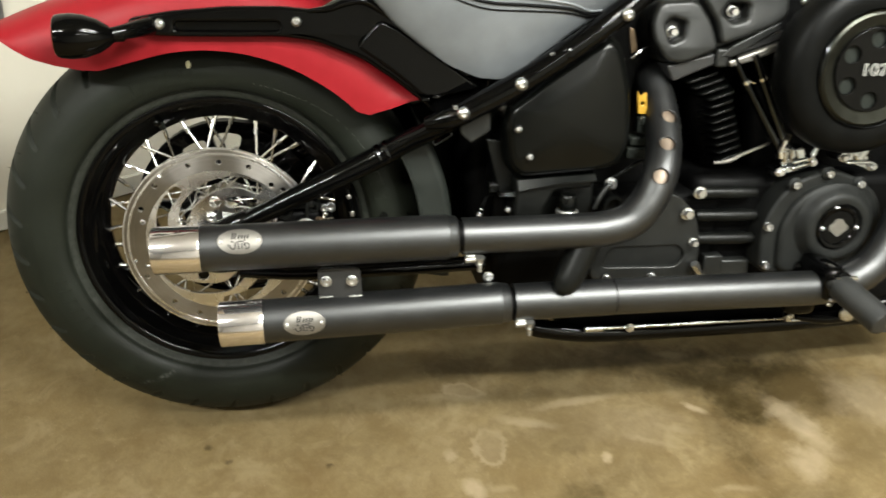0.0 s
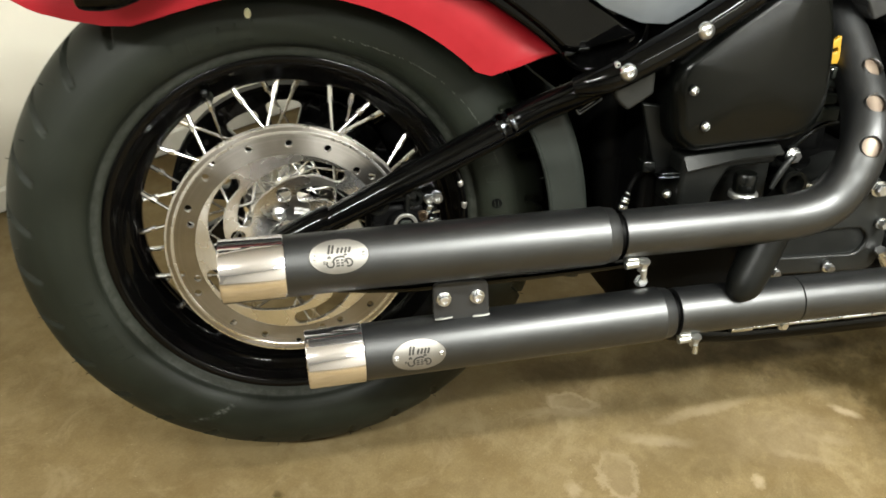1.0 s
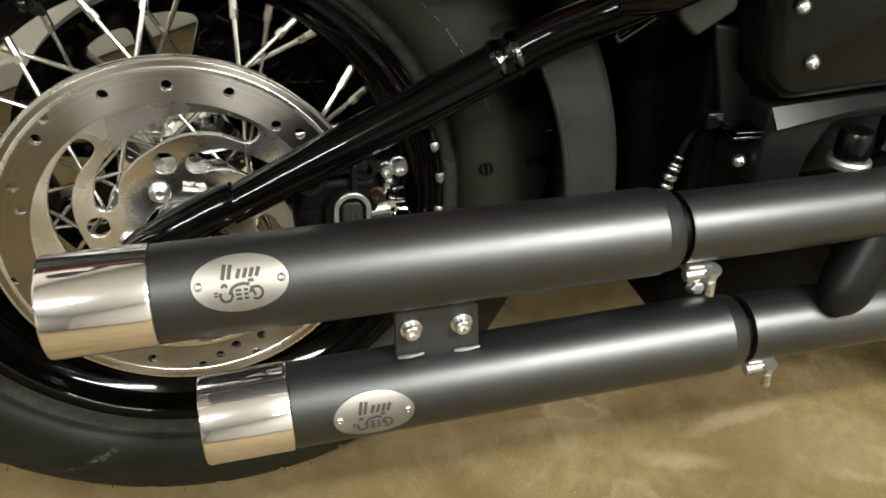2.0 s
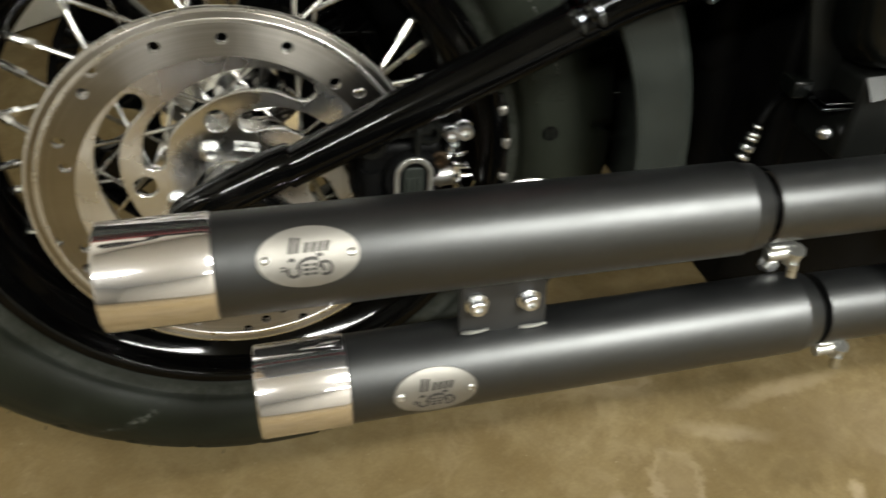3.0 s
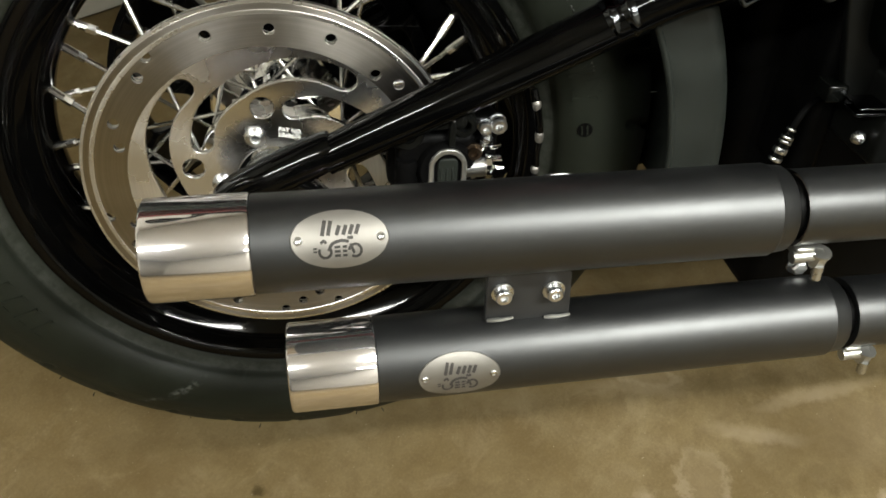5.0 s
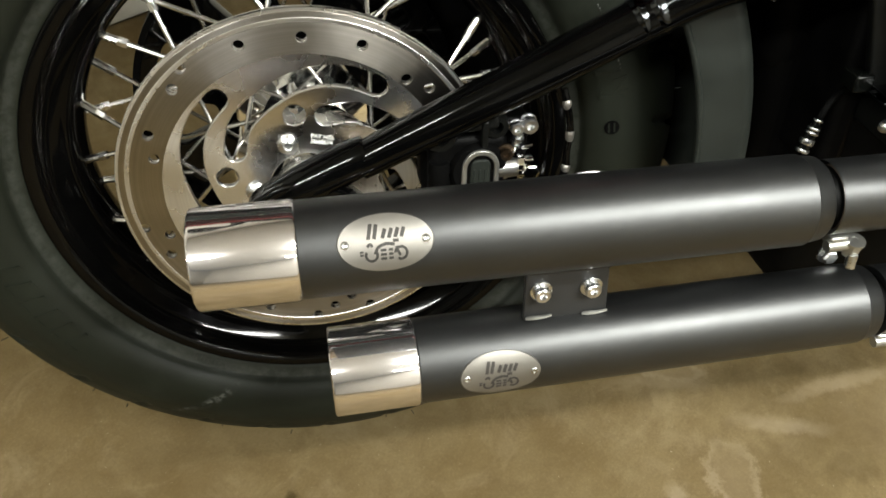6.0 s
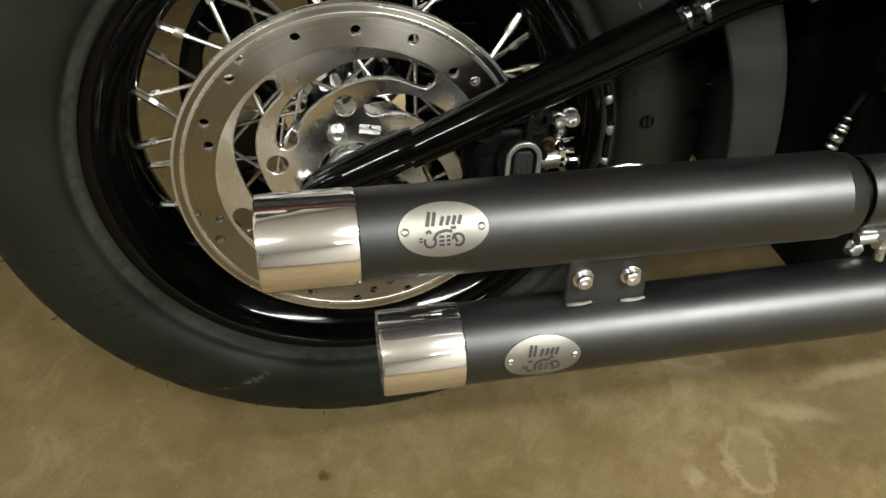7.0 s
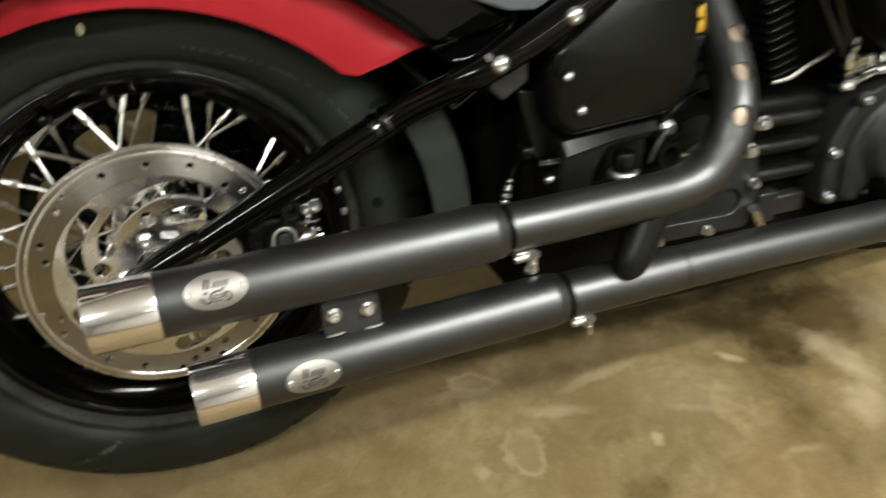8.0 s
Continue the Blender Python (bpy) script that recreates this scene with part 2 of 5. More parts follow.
def concrete():
    m, nt, b = material("stained_concrete")
    co = nt.nodes.new("ShaderNodeTexCoord").outputs["Object"]
    cloud = noise_node(nt, 2.2, 6.0, 0.6, co, 0.3)
    blot = noise_node(nt, 9.0, 10.0, 0.72, co, 0.2)
    fine = noise_node(nt, 55, 8.0, 0.75, co)
    grit = noise_node(nt, 330, 4.0, 0.7, co)
    speck = noise_node(nt, 210, 2.0, 0.5, co)
    col = mix(nt, ramp(nt, cloud, [(0.35, 0), (0.65, 1)]), (0.154, 0.113, 0.0535), (0.190, 0.144, 0.0715))
    col = mix(nt, ramp(nt, blot, [(0.42, 0.0), (0.62, 0.65)]), col, (0.122, 0.085, 0.034))
    col = mix(nt, ramp(nt, noise_node(nt, 6.5, 9.0, 0.74, co, 0.4), [(0.52, 0.0), (0.66, 0.6)]), col, (0.232, 0.182, 0.100))
    col = mix(nt, ramp(nt, noise_node(nt, 19, 7.0, 0.62, co, 0.7), [(0.46, 0.0), (0.64, 0.46)]), col, (0.104, 0.072, 0.030))
    col = mix(nt, ramp(nt, noise_node(nt, 13, 7.0, 0.64, co, 1.2), [(0.52, 0.0), (0.68, 0.42)]), col, (0.245, 0.190, 0.110))
    col = mix(nt, ramp(nt, fine, [(0.38, 0.0), (0.72, 0.26)]), col, (0.095, 0.068, 0.032))
    col = mix(nt, ramp(nt, grit, [(0.35, 0.14), (0.5, 0.0), (0.72, 0.0)]), col, (0.07, 0.05, 0.025))
    col = mix(nt, ramp(nt, grit, [(0.52, 0.0), (0.75, 0.16)]), col, (0.28, 0.23, 0.15))
    rust = mix(nt, ramp(nt, noise_node(nt, 4.3, 4.0, 0.6, co, 0.5), [(0.50, 0.0), (0.66, 0.55)]), 0.0, ramp(nt, blot, [(0.40, 0.2), (0.6, 1.0)]))
    col = mix(nt, rust, col, (0.100, 0.065, 0.026))
    col = mix(nt, ramp(nt, speck, [(0.72, 0.0), (0.77, 0.5)]), col, (0.34, 0.30, 0.22))
    back = ROOM.inverted()

    def blotch(x, y, rx, ry, turn, tone, amount, ring=False):
        c = back @ Vector((x, y, 0))
        warp = nt.nodes.new("ShaderNodeTexNoise")
        warp.inputs["Scale"].default_value, warp.inputs["Detail"].default_value = 16.0, 8.0
        warp.inputs["Roughness"].default_value = 0.72
        nt.links.new(co, warp.inputs["Vector"])
        add = nt.nodes.new("ShaderNodeVectorMath")
        add.operation = "MULTIPLY_ADD"
        nt.links.new(warp.outputs["Color"], add.inputs[0])
        wob = 1.7 * min(rx, ry) + 0.02
        add.inputs[1].default_value = (wob, wob, 0)
        nt.links.new(co, add.inputs[2])
        mp = nt.nodes.new("ShaderNodeMapping")
        mp.vector_type = "TEXTURE"
        mp.inputs["Location"].default_value = (c.x + wob / 2, c.y + wob / 2, 0)
        mp.inputs["Rotation"].default_value = (0, 0, radians(turn - 31))
        mp.inputs["Scale"].default_value = (rx, ry, 1)
        nt.links.new(add.outputs[0], mp.inputs["Vector"])
        ln = nt.nodes.new("ShaderNodeVectorMath")
        ln.operation = "LENGTH"
        nt.links.new(mp.outputs[0], ln.inputs[0])
        stops = [(0.0, amount * 0.5), (0.55, amount * 0.35), (0.75, amount), (0.95, 0.0)] if ring else [(0.35, amount), (1.1, 0.0)]
        grain = ramp(nt, blot, [(0.36, 0.45), (0.55, 1.0)])
        return mix(nt, mix(nt, 1.0, ramp(nt, ln.outputs["Value"], stops), grain, "MULTIPLY"), col, tone)

    # Dark tone for oil stains and for bike shadow painted into the floor.
    OIL_AND_SHADOW, PALE = (0.030, 0.020, 0.006), (0.30, 0.240, 0.156)
    col = blotch(1.01, -0.10, 0.21, 0.095, -12, OIL_AND_SHADOW, 1.15)
    col = blotch(0.80, -0.045, 0.19, 0.060, -12, OIL_AND_SHADOW, 0.95)
    col = blotch(0.905, -0.165, 0.06, 0.08, 60, OIL_AND_SHADOW, 0.95)
    col = blotch(0.86, -0.26, 0.05, 0.11, 15, OIL_AND_SHADOW, 0.5)
    col = blotch(0.58, -0.045, 0.12, 0.045, -5, OIL_AND_SHADOW, 0.6)
    col = blotch(0.40, -0.02, 0.10, 0.045, 0, OIL_AND_SHADOW, 0.5)
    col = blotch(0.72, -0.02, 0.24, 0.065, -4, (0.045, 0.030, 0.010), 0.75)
    col = blotch(0.93, -0.115, 0.17, 0.06, -10, OIL_AND_SHADOW, 0.7)
    col = blotch(0.566, -0.236, 0.030, 0.026, 0, OIL_AND_SHADOW, 0.35)
    col = blotch(0.566, -0.334, 0.060, 0.030, 10, OIL_AND_SHADOW, 0.45)
    col = blotch(0.92, -0.38, 0.12, 0.05, 10, OIL_AND_SHADOW, 0.4)
    col = blotch(1.16, -0.17, 0.10, 0.08, -30, PALE, 0.6)
    col = blotch(1.00, -0.215, 0.035, 0.10, 28, PALE, 0.8)
    col = blotch(0.983, -0.177, 0.05, 0.018, 20, PALE, 0.7)
    col = blotch(0.977, -0.30, 0.05, 0.05, 30, PALE, 0.6)
    col = blotch(0.423, -0.222, 0.034, 0.045, 0, PALE, 0.5, True)
    col = blotch(0.357, -0.235, 0.014, 0.016, 20, PALE, 0.8)
    col = blotch(0.387, -0.307, 0.026, 0.022, -20, PALE, 0.8)
    col = blotch(0.399, -0.087, 0.045, 0.022, -20, PALE, 0.5, True)
    col = blotch(0.825, -0.02, 0.040, 0.016, -15, PALE, 0.6)
    col = blotch(0.818, -0.162, 0.030, 0.010, -40, PALE, 0.8)
    col = blotch(0.503, -0.173, 0.070, 0.013, -12, PALE, 0.8)
    col = blotch(0.68, -0.19, 0.13, 0.06, -5, PALE, 0.25)
    # Darkening below the mufflers: their shadow painted in with the stains.
    col = blotch(0.52, -0.115, 0.17, 0.045, 2, OIL_AND_SHADOW, 0.42)
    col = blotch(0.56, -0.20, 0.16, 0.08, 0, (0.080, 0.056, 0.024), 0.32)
    col = blotch(0.62, -0.31, 0.14, 0.05, 10, OIL_AND_SHADOW, 0.22)
    col = blotch(0.60, -0.13, 0.10, 0.012, 8, PALE, 0.5)
    col = blotch(0.60, -0.20, 0.20, 0.10, 5, (0.085, 0.060, 0.026), 0.28)
    col = blotch(1.07, -0.15, 0.16, 0.10, 8, (0.075, 0.052, 0.022), 0.55)
    col = blotch(1.10, -0.28, 0.10, 0.05, 20, (0.080, 0.056, 0.024), 0.5)
    col = blotch(0.62, -0.26, 0.012, 0.012, 0, PALE, 0.8)
    rnd = random.Random(11)
    for k in range(7):
        col = blotch(rnd.uniform(0.35, 1.15), rnd.uniform(-0.40, -0.10), rnd.uniform(0.03, 0.07), rnd.uniform(0.006, 0.012), rnd.uniform(-50, 10), PALE, 0.25)
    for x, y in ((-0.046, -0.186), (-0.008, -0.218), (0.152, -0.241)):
        col = blotch(x, y, 0.009, 0.008, 0, OIL_AND_SHADOW, 0.7)
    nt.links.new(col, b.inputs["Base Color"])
    nt.links.new(ramp(nt, blot, [(0.35, 0.40), (0.65, 0.58)]), b.inputs["Roughness"])
    b.inputs["Specular IOR Level"].default_value = 0.08
    bump(nt, b, fine, 0.25, 0.002)
    return m


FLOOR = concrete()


def wall_paint(name, c1, c2):
    return surface(name, c1, c2, 0.6, 0.05, scale=3.0, fine=160, relief=0.25)


WALL = wall_paint("cream_wall_paint", (0.46, 0.437, 0.368), (0.50, 0.477, 0.405))
BOARD = wall_paint("cream_wall_board", (0.40, 0.38, 0.32), (0.45, 0.425, 0.36))
CEILING = wall_paint("white_ceiling_board", (0.74, 0.72, 0.66), (0.79, 0.77, 0.71))
LAMP_WHITE = wall_paint("white_lamp_enamel", (0.74, 0.73, 0.70), (0.79, 0.78, 0.75))
BASEBOARD = surface("grey_vinyl_base", (0.38, 0.365, 0.31), (0.43, 0.415, 0.36), 0.45, 0.06, relief=0.1)


# ---- mesh helpers ----
def finish(bm, sharp=35):
    bmesh.ops.recalc_face_normals(bm, faces=bm.faces)
    for f in bm.faces:
        f.smooth = abs(f.normal.y) < 0.9995
    lim = radians(sharp)
    for e in bm.edges:
        if len(e.link_faces) == 2 and e.calc_face_angle(0) > lim:
            e.smooth = False
    me = bpy.data.meshes.new("mesh")
    bm.to_mesh(me)
    bm.free()
    return me


AXLE = Vector((0, 0, 0.3205))


def part(name, data, mat, parent, label="", at=None, sharp=35):
    """One mesh object under a thing or a part; its coordinates start from the rear axle."""
    me = finish(data, sharp) if isinstance(data, bmesh.types.BMesh) else data
    if mat and not me.materials:
        me.materials.append(mat)
    me.name = name
    ob = new(name, me)
    ob.parent = parent
    ob.location = (AXLE if parent.get("root") else Vector()) + Vector(at or (0, 0, 0))
    if label:
        tagged(ob, label)
    return ob


def lathe(profile, seg=64, closed=False, m=None):
    """Turns (along, radius) pairs about the y axis."""
    bm = bmesh.new()
    rings = []
    for a, r in profile:
        rings.append([bm.verts.new((r * math.cos(t), a, r * math.sin(t))) for t in (2 * math.pi * i / seg for i in range(seg))])
    pairs = list(zip(rings, rings[1:])) + ([(rings[-1], rings[0])] if closed else [])
    for p, q in pairs:
        for i in range(seg):
            j = (i + 1) % seg
            bm.faces.new((p[i], p[j], q[j], q[i]))
    if not closed:
        for ring, r in ((rings[0], profile[0][1]), (rings[-1], profile[-1][1])):
            if r > 1e-6:
                bm.faces.new(ring)
    bmesh.ops.remove_doubles(bm, verts=bm.verts, dist=1e-6)
    if m is not None:
        bm.transform(m)
    return bm


def smooth_line(points, n=8):
    """Catmull-Rom through points of any width."""
    p = [np.array(a, float) for a in points]
    p = [2 * p[0] - p[1]] + p + [2 * p[-1] - p[-2]]
    out = []
    for i in range(1, len(p) - 2):
        for k in range(n):
            t = k / n
            out.append(0.5 * (2 * p[i] + (p[i + 1] - p[i - 1]) * t + (2 * p[i - 1] - 5 * p[i] + 4 * p[i + 1] - p[i + 2]) * t * t
                              + (3 * p[i] - p[i - 1] - 3 * p[i + 1] + p[i + 2]) * t ** 3))
    return out + [p[-2]]


def sweep(points, radius, seg=20, n=8, caps=True, squash=1.0):
    """A tube along a smooth line; radius may be one number or one for each point."""
    rad = [radius] * len(points) if isinstance(radius, (int, float)) else radius
    line = smooth_line([(*a, r) for a, r in zip(points, rad)], n) if n > 1 else [np.array((*a, r)) for a, r in zip(points, rad)]
    bm = bmesh.new()
    rings, up = [], None
    for i, a in enumerate(line):
        tan = Vector((line[min(i + 1, len(line) - 1)] - line[max(i - 1, 0)])[:3]).normalized()
        if up is None:
            up = tan.orthogonal().normalized()
        up = (up - up.dot(tan) * tan).normalized()
        side = tan.cross(up)
        rings.append([bm.verts.new(Vector(a[:3]) + float(a[3]) * (math.cos(t) * up + squash * math.sin(t) * side))
                      for t in (2 * math.pi * k / seg for k in range(seg))])
    for p, q in zip(rings, rings[1:]):
        for i in range(seg):
            j = (i + 1) % seg
            bm.faces.new((p[i], p[j], q[j], q[i]))
    if caps:
        bm.faces.new(rings[0])
        bm.faces.new(rings[-1])
    return bm


def plate(outlines, y, thick, bevel=0.0015, rounded=False, res=2):
    """A plate in the x-z plane with its near face at y; the first outline is its edge, the others are holes."""
    cu = bpy.data.curves.new("outline", "CURVE")
    cu.dimensions, cu.fill_mode = "2D", "BOTH"
    cu.extrude, cu.bevel_depth, cu.bevel_resolution, cu.offset = thick / 2 - bevel, bevel, res, -bevel
    for o in outlines:
        pts = smooth_line(list(o) + [o[0]], 5)[:-1] if rounded else o
        sp = cu.splines.new("POLY")
        sp.points.add(len(pts) - 1)
        for p, a in zip(sp.points, pts):
            p.co = (a[0], a[1], 0, 1)
        sp.use_cyclic_u = True
    tmp = bpy.data.objects.new("outline", cu)
    scene.collection.objects.link(tmp)
    me = bpy.data.meshes.new_from_object(tmp.evaluated_get(bpy.context.evaluated_depsgraph_get()))
    bpy.data.objects.remove(tmp)
    bpy.data.curves.remove(cu)
    bm = bmesh.new()
    bm.from_mesh(me)
    bpy.data.meshes.remove(me)
    bmesh.ops.remove_doubles(bm, verts=bm.verts, dist=1e-5)
    bm.transform(pose(0, y + thick / 2, 0, 90, 0, 0))
    return bm


def rounded_poly(pts, r, n=5):
    """A polygon with each corner rounded."""
    out = []
    k = len(pts)
    for i in range(k):
        a, b, c = (Vector(pts[j % k]) for j in (i - 1, i, i + 1))
        d1, d2 = (a - b), (c - b)
        r1 = min(r, d1.length * 0.45, d2.length * 0.45)
        p, q = b + d1.normalized() * r1, b + d2.normalized() * r1
        for j in range(n + 1):
            t = j / n
            out.append(tuple((1 - t) ** 2 * p + 2 * t * (1 - t) * b + t * t * q))
    return out


def domed(outline, y, thick, bulge, edge=0.012, lip=0.09, rings=14):
    """A moulded cover: a side wall, a rounded edge, then a face that bulges towards the near side."""
    cx = sum(p[0] for p in outline) / len(outline)
    cz = sum(p[1] for p in outline) / len(outline)
    rows = [(1.0, y + thick)] + [(1.0 - lip * (1 - math.cos(a)), y + edge * (1 - math.sin(a))) for a in (math.pi / 2 * k / 6 for k in range(7))]
    rows += [((1 - lip) * (1 - k / rings), y - bulge * (1 - (1 - k / rings) ** 2)) for k in range(1, rings)]
    bm = bmesh.new()
    grid = [[bm.verts.new((cx + (p[0] - cx) * f, d, cz + (p[1] - cz) * f)) for p in outline] for f, d in rows]
    n = len(outline)
    for a, b in zip(grid, grid[1:]):
        for i in range(n):
            bm.faces.new((a[i], a[(i + 1) % n], b[(i + 1) % n], b[i]))
    tip = bm.verts.new((cx, y - bulge, cz))
    for i in range(n):
        bm.faces.new((grid[-1][i], grid[-1][(i + 1) % n], tip))
    bm.faces.new(grid[0])
    return bm


def circle(cx, cz, r, n=24):
    return [(cx + r * math.cos(2 * math.pi * i / n), cz + r * math.sin(2 * math.pi * i / n)) for i in range(n)]


def pill(a, b, r, n=8):
    """The outline of a slot from a to b."""
    ax, az = a
    bx, bz = b
    w = math.atan2(bz - az, bx - ax)
    out = [(bx + r * math.cos(w + t), bz + r * math.sin(w + t)) for t in (-math.pi / 2 + math.pi * i / n for i in range(n + 1))]
    return out + [(ax + r * math.cos(w + t), az + r * math.sin(w + t)) for t in (math.pi / 2 + math.pi * i / n for i in range(n + 1))]


def block(x0, x1, y0, y1, z0, z1, bevel=0.004, seg=3, m=None):
    bm = bmesh.new()
    bmesh.ops.create_cube(bm, size=1)
    bm.transform(Matrix.Translation(((x0 + x1) / 2, (y0 + y1) / 2, (z0 + z1) / 2)) @ Matrix.Diagonal((x1 - x0, y1 - y0, z1 - z0, 1)))
    if bevel:
        bmesh.ops.bevel(bm, geom=bm.edges[:], offset=bevel, segments=seg, affect="EDGES", profile=0.5)
    if m is not None:
        bm.transform(m)
    return bm


def joined(*bms):
    out = bmesh.new()
    for b in bms:
        me = bpy.data.meshes.new("tmp")
        b.to_mesh(me)
        b.free()
        out.from_mesh(me)
        bpy.data.meshes.remove(me)
    return out


def rod(a, b, r, seg=16, r2=None):
    return sweep([a, b], [r, r if r2 is None else r2], seg, 1)


def skin(fn, nu, nv, thick):
    """A sheet fn(u, v) with thickness."""
    bm = bmesh.new()
    g = [[bm.verts.new(fn(i / nu, j / nv)) for j in range(nv + 1)] for i in range(nu + 1)]
    for i in range(nu):
        for j in range(nv):
            bm.faces.new((g[i][j], g[i + 1][j], g[i + 1][j + 1], g[i][j + 1]))
    bmesh.ops.recalc_face_normals(bm, faces=bm.faces)
    if thick:
        bmesh.ops.solidify(bm, geom=bm.faces[:], thickness=thick)
    return bm


BOLTS = {}


def bolt(parent, at, r=0.006, h=0.006, kind="socket", name="bolt"):
    """A bolt head that faces the right-hand side of the machine."""
    key = (r, h, kind)
    if key not in BOLTS:
        if kind == "socket":
            bm = lathe([(0.002, r * 0.2), (0.002, r * 1.12), (0, r * 1.12), (0, r), (-h * 0.85, r), (-h, r * 0.86), (-h, r * 0.5), (-h * 0.45, r * 0.46), (-h * 0.45, 0)], 18)
        elif kind == "button":
            bm = lathe([(0.001, r * 0.2), (0, r), (-h * 0.35, r * 0.97), (-h * 0.75, r * 0.75), (-h, r * 0.42), (-h * 0.4, r * 0.36), (-h * 0.4, 0)], 20)
        else:
            bm = joined(lathe([(0, 0.2 * r), (0, r * 1.35), (-h * 0.22, r * 1.35), (-h * 0.25, r)], 20), lathe([(-h * 0.2, 0.2 * r), (-h * 0.2, r * 1.05), (-h * 0.85, r * 1.05), (-h, r * 0.85), (-h, 0)], 6))
        BOLTS[key] = finish(bm, 30)
        BOLTS[key].materials.append(ZINC)
    me = BOLTS[key]
    ob = part(name, me, None, parent, at=at)
    return ob


# ---- the room ----
def setting(name, bm, mat, label, m=None, sharp=35):
    me = finish(bm, sharp)
    me.materials.append(mat)
    ob = new(name, me)
    if m is not None:
        ob.matrix_world = m
    return tagged(ob, label, name.split("_")[0], kind="structure")


X0, X1, Y0, Y1 = -3.8, 4.6, -4.1, 0.0
setting("floor", block(X0 - 0.1, X1 + 0.1, Y0 - 0.1, Y1 + 0.1, -0.1, 0, 0), FLOOR, "tan concrete garage floor with dark stains and painted-in bike shadow", ROOM)
setting("ceiling", block(X0 - 0.1, X1 + 0.1, Y0 - 0.1, Y1 + 0.1, CEIL, CEIL + 0.1, 0), CEILING, "plain white board ceiling", ROOM)
setting("wall_north", block(X0 - 0.1, X1 + 0.1, Y1, Y1 + 0.1, 0.002, CEIL - 0.002, 0), WALL, "cream painted wall behind the motorcycle", ROOM)
# South, west and east walls are added unseen, to close and bounce light.
setting("wall_south", block(X0 - 0.1, X1 + 0.1, Y0 - 0.1, Y0, 0.002, CEIL - 0.002, 0), BOARD, "plain unseen cream board wall", ROOM)
setting("wall_west", block(X0 - 0.1, X0, Y0, Y1, 0.002, CEIL - 0.002, 0), BOARD, "plain unseen cream board wall", ROOM)
setting("wall_east", block(X1, X1 + 0.1, Y0, Y1, 0.002, CEIL - 0.002, 0), BOARD, "plain unseen cream board wall", ROOM)
bb = block(X0, X1, Y1 - 0.012, Y1, 0.001, 0.048, 0.004)
setting("baseboard", bb, BASEBOARD, "grey vinyl base strip along the cream wall", ROOM)

# Housings for the inferred rows and the two added fill lamps.
for m, watts in LAMPS:
    lamp = tagged(new("ceiling_light"), "unseen white fluorescent batten light on the ceiling", "ceiling light", "battens on the ceiling")
    lamp.matrix_world = m
    part("housing", block(-LAMP_LEN / 2 - 0.03, LAMP_LEN / 2 + 0.03, -0.035, 0.035, -0.170, -0.130, 0.008), LAMP_WHITE, lamp)
    for x in (-0.4, 0.4):
        part("hanger", rod((x, 0, -0.135), (x, 0, -0.001), 0.004, 8), LAMP_WHITE, lamp)

bracket = tagged(new("wall_bracket", finish(block(-0.03, 0.03, -0.006, 0.0, 0.0, 0.30, 0.0))), "grey galvanised metal bracket on the cream wall", "bracket")
bracket.data.materials.append(ALLOY)
for v in bracket.data.vertices:
    if v.co.z < 0.01:
        v.co.x *= 0.35
bracket.matrix_world = ROOM @ Matrix.Translation(ROOM.inverted() @ Vector((-0.462, 0.535, 0.462)))

# ---- the motorcycle ----
bike = tagged(new("motorcycle"), "black cruiser motorcycle with matt red rear fender, leaning on its stand", "motorcycle")
bike.matrix_world = Matrix.Translation(AXLE) @ Euler((-LEAN, 0, 0)).to_matrix().to_4x4() @ Matrix.Translation(-AXLE)
bike["root"] = 1


def empty_part(name, parent, label=""):
    ob = new(name)
    ob.parent = parent
    ob.location = AXLE if parent.get("root") else (0, 0, 0)
    if label:
        tagged(ob, label)
    return ob


# rear wheel
wheel = empty_part("rear_wheel", bike, "black wire-spoked rear wheel with fat tyre")


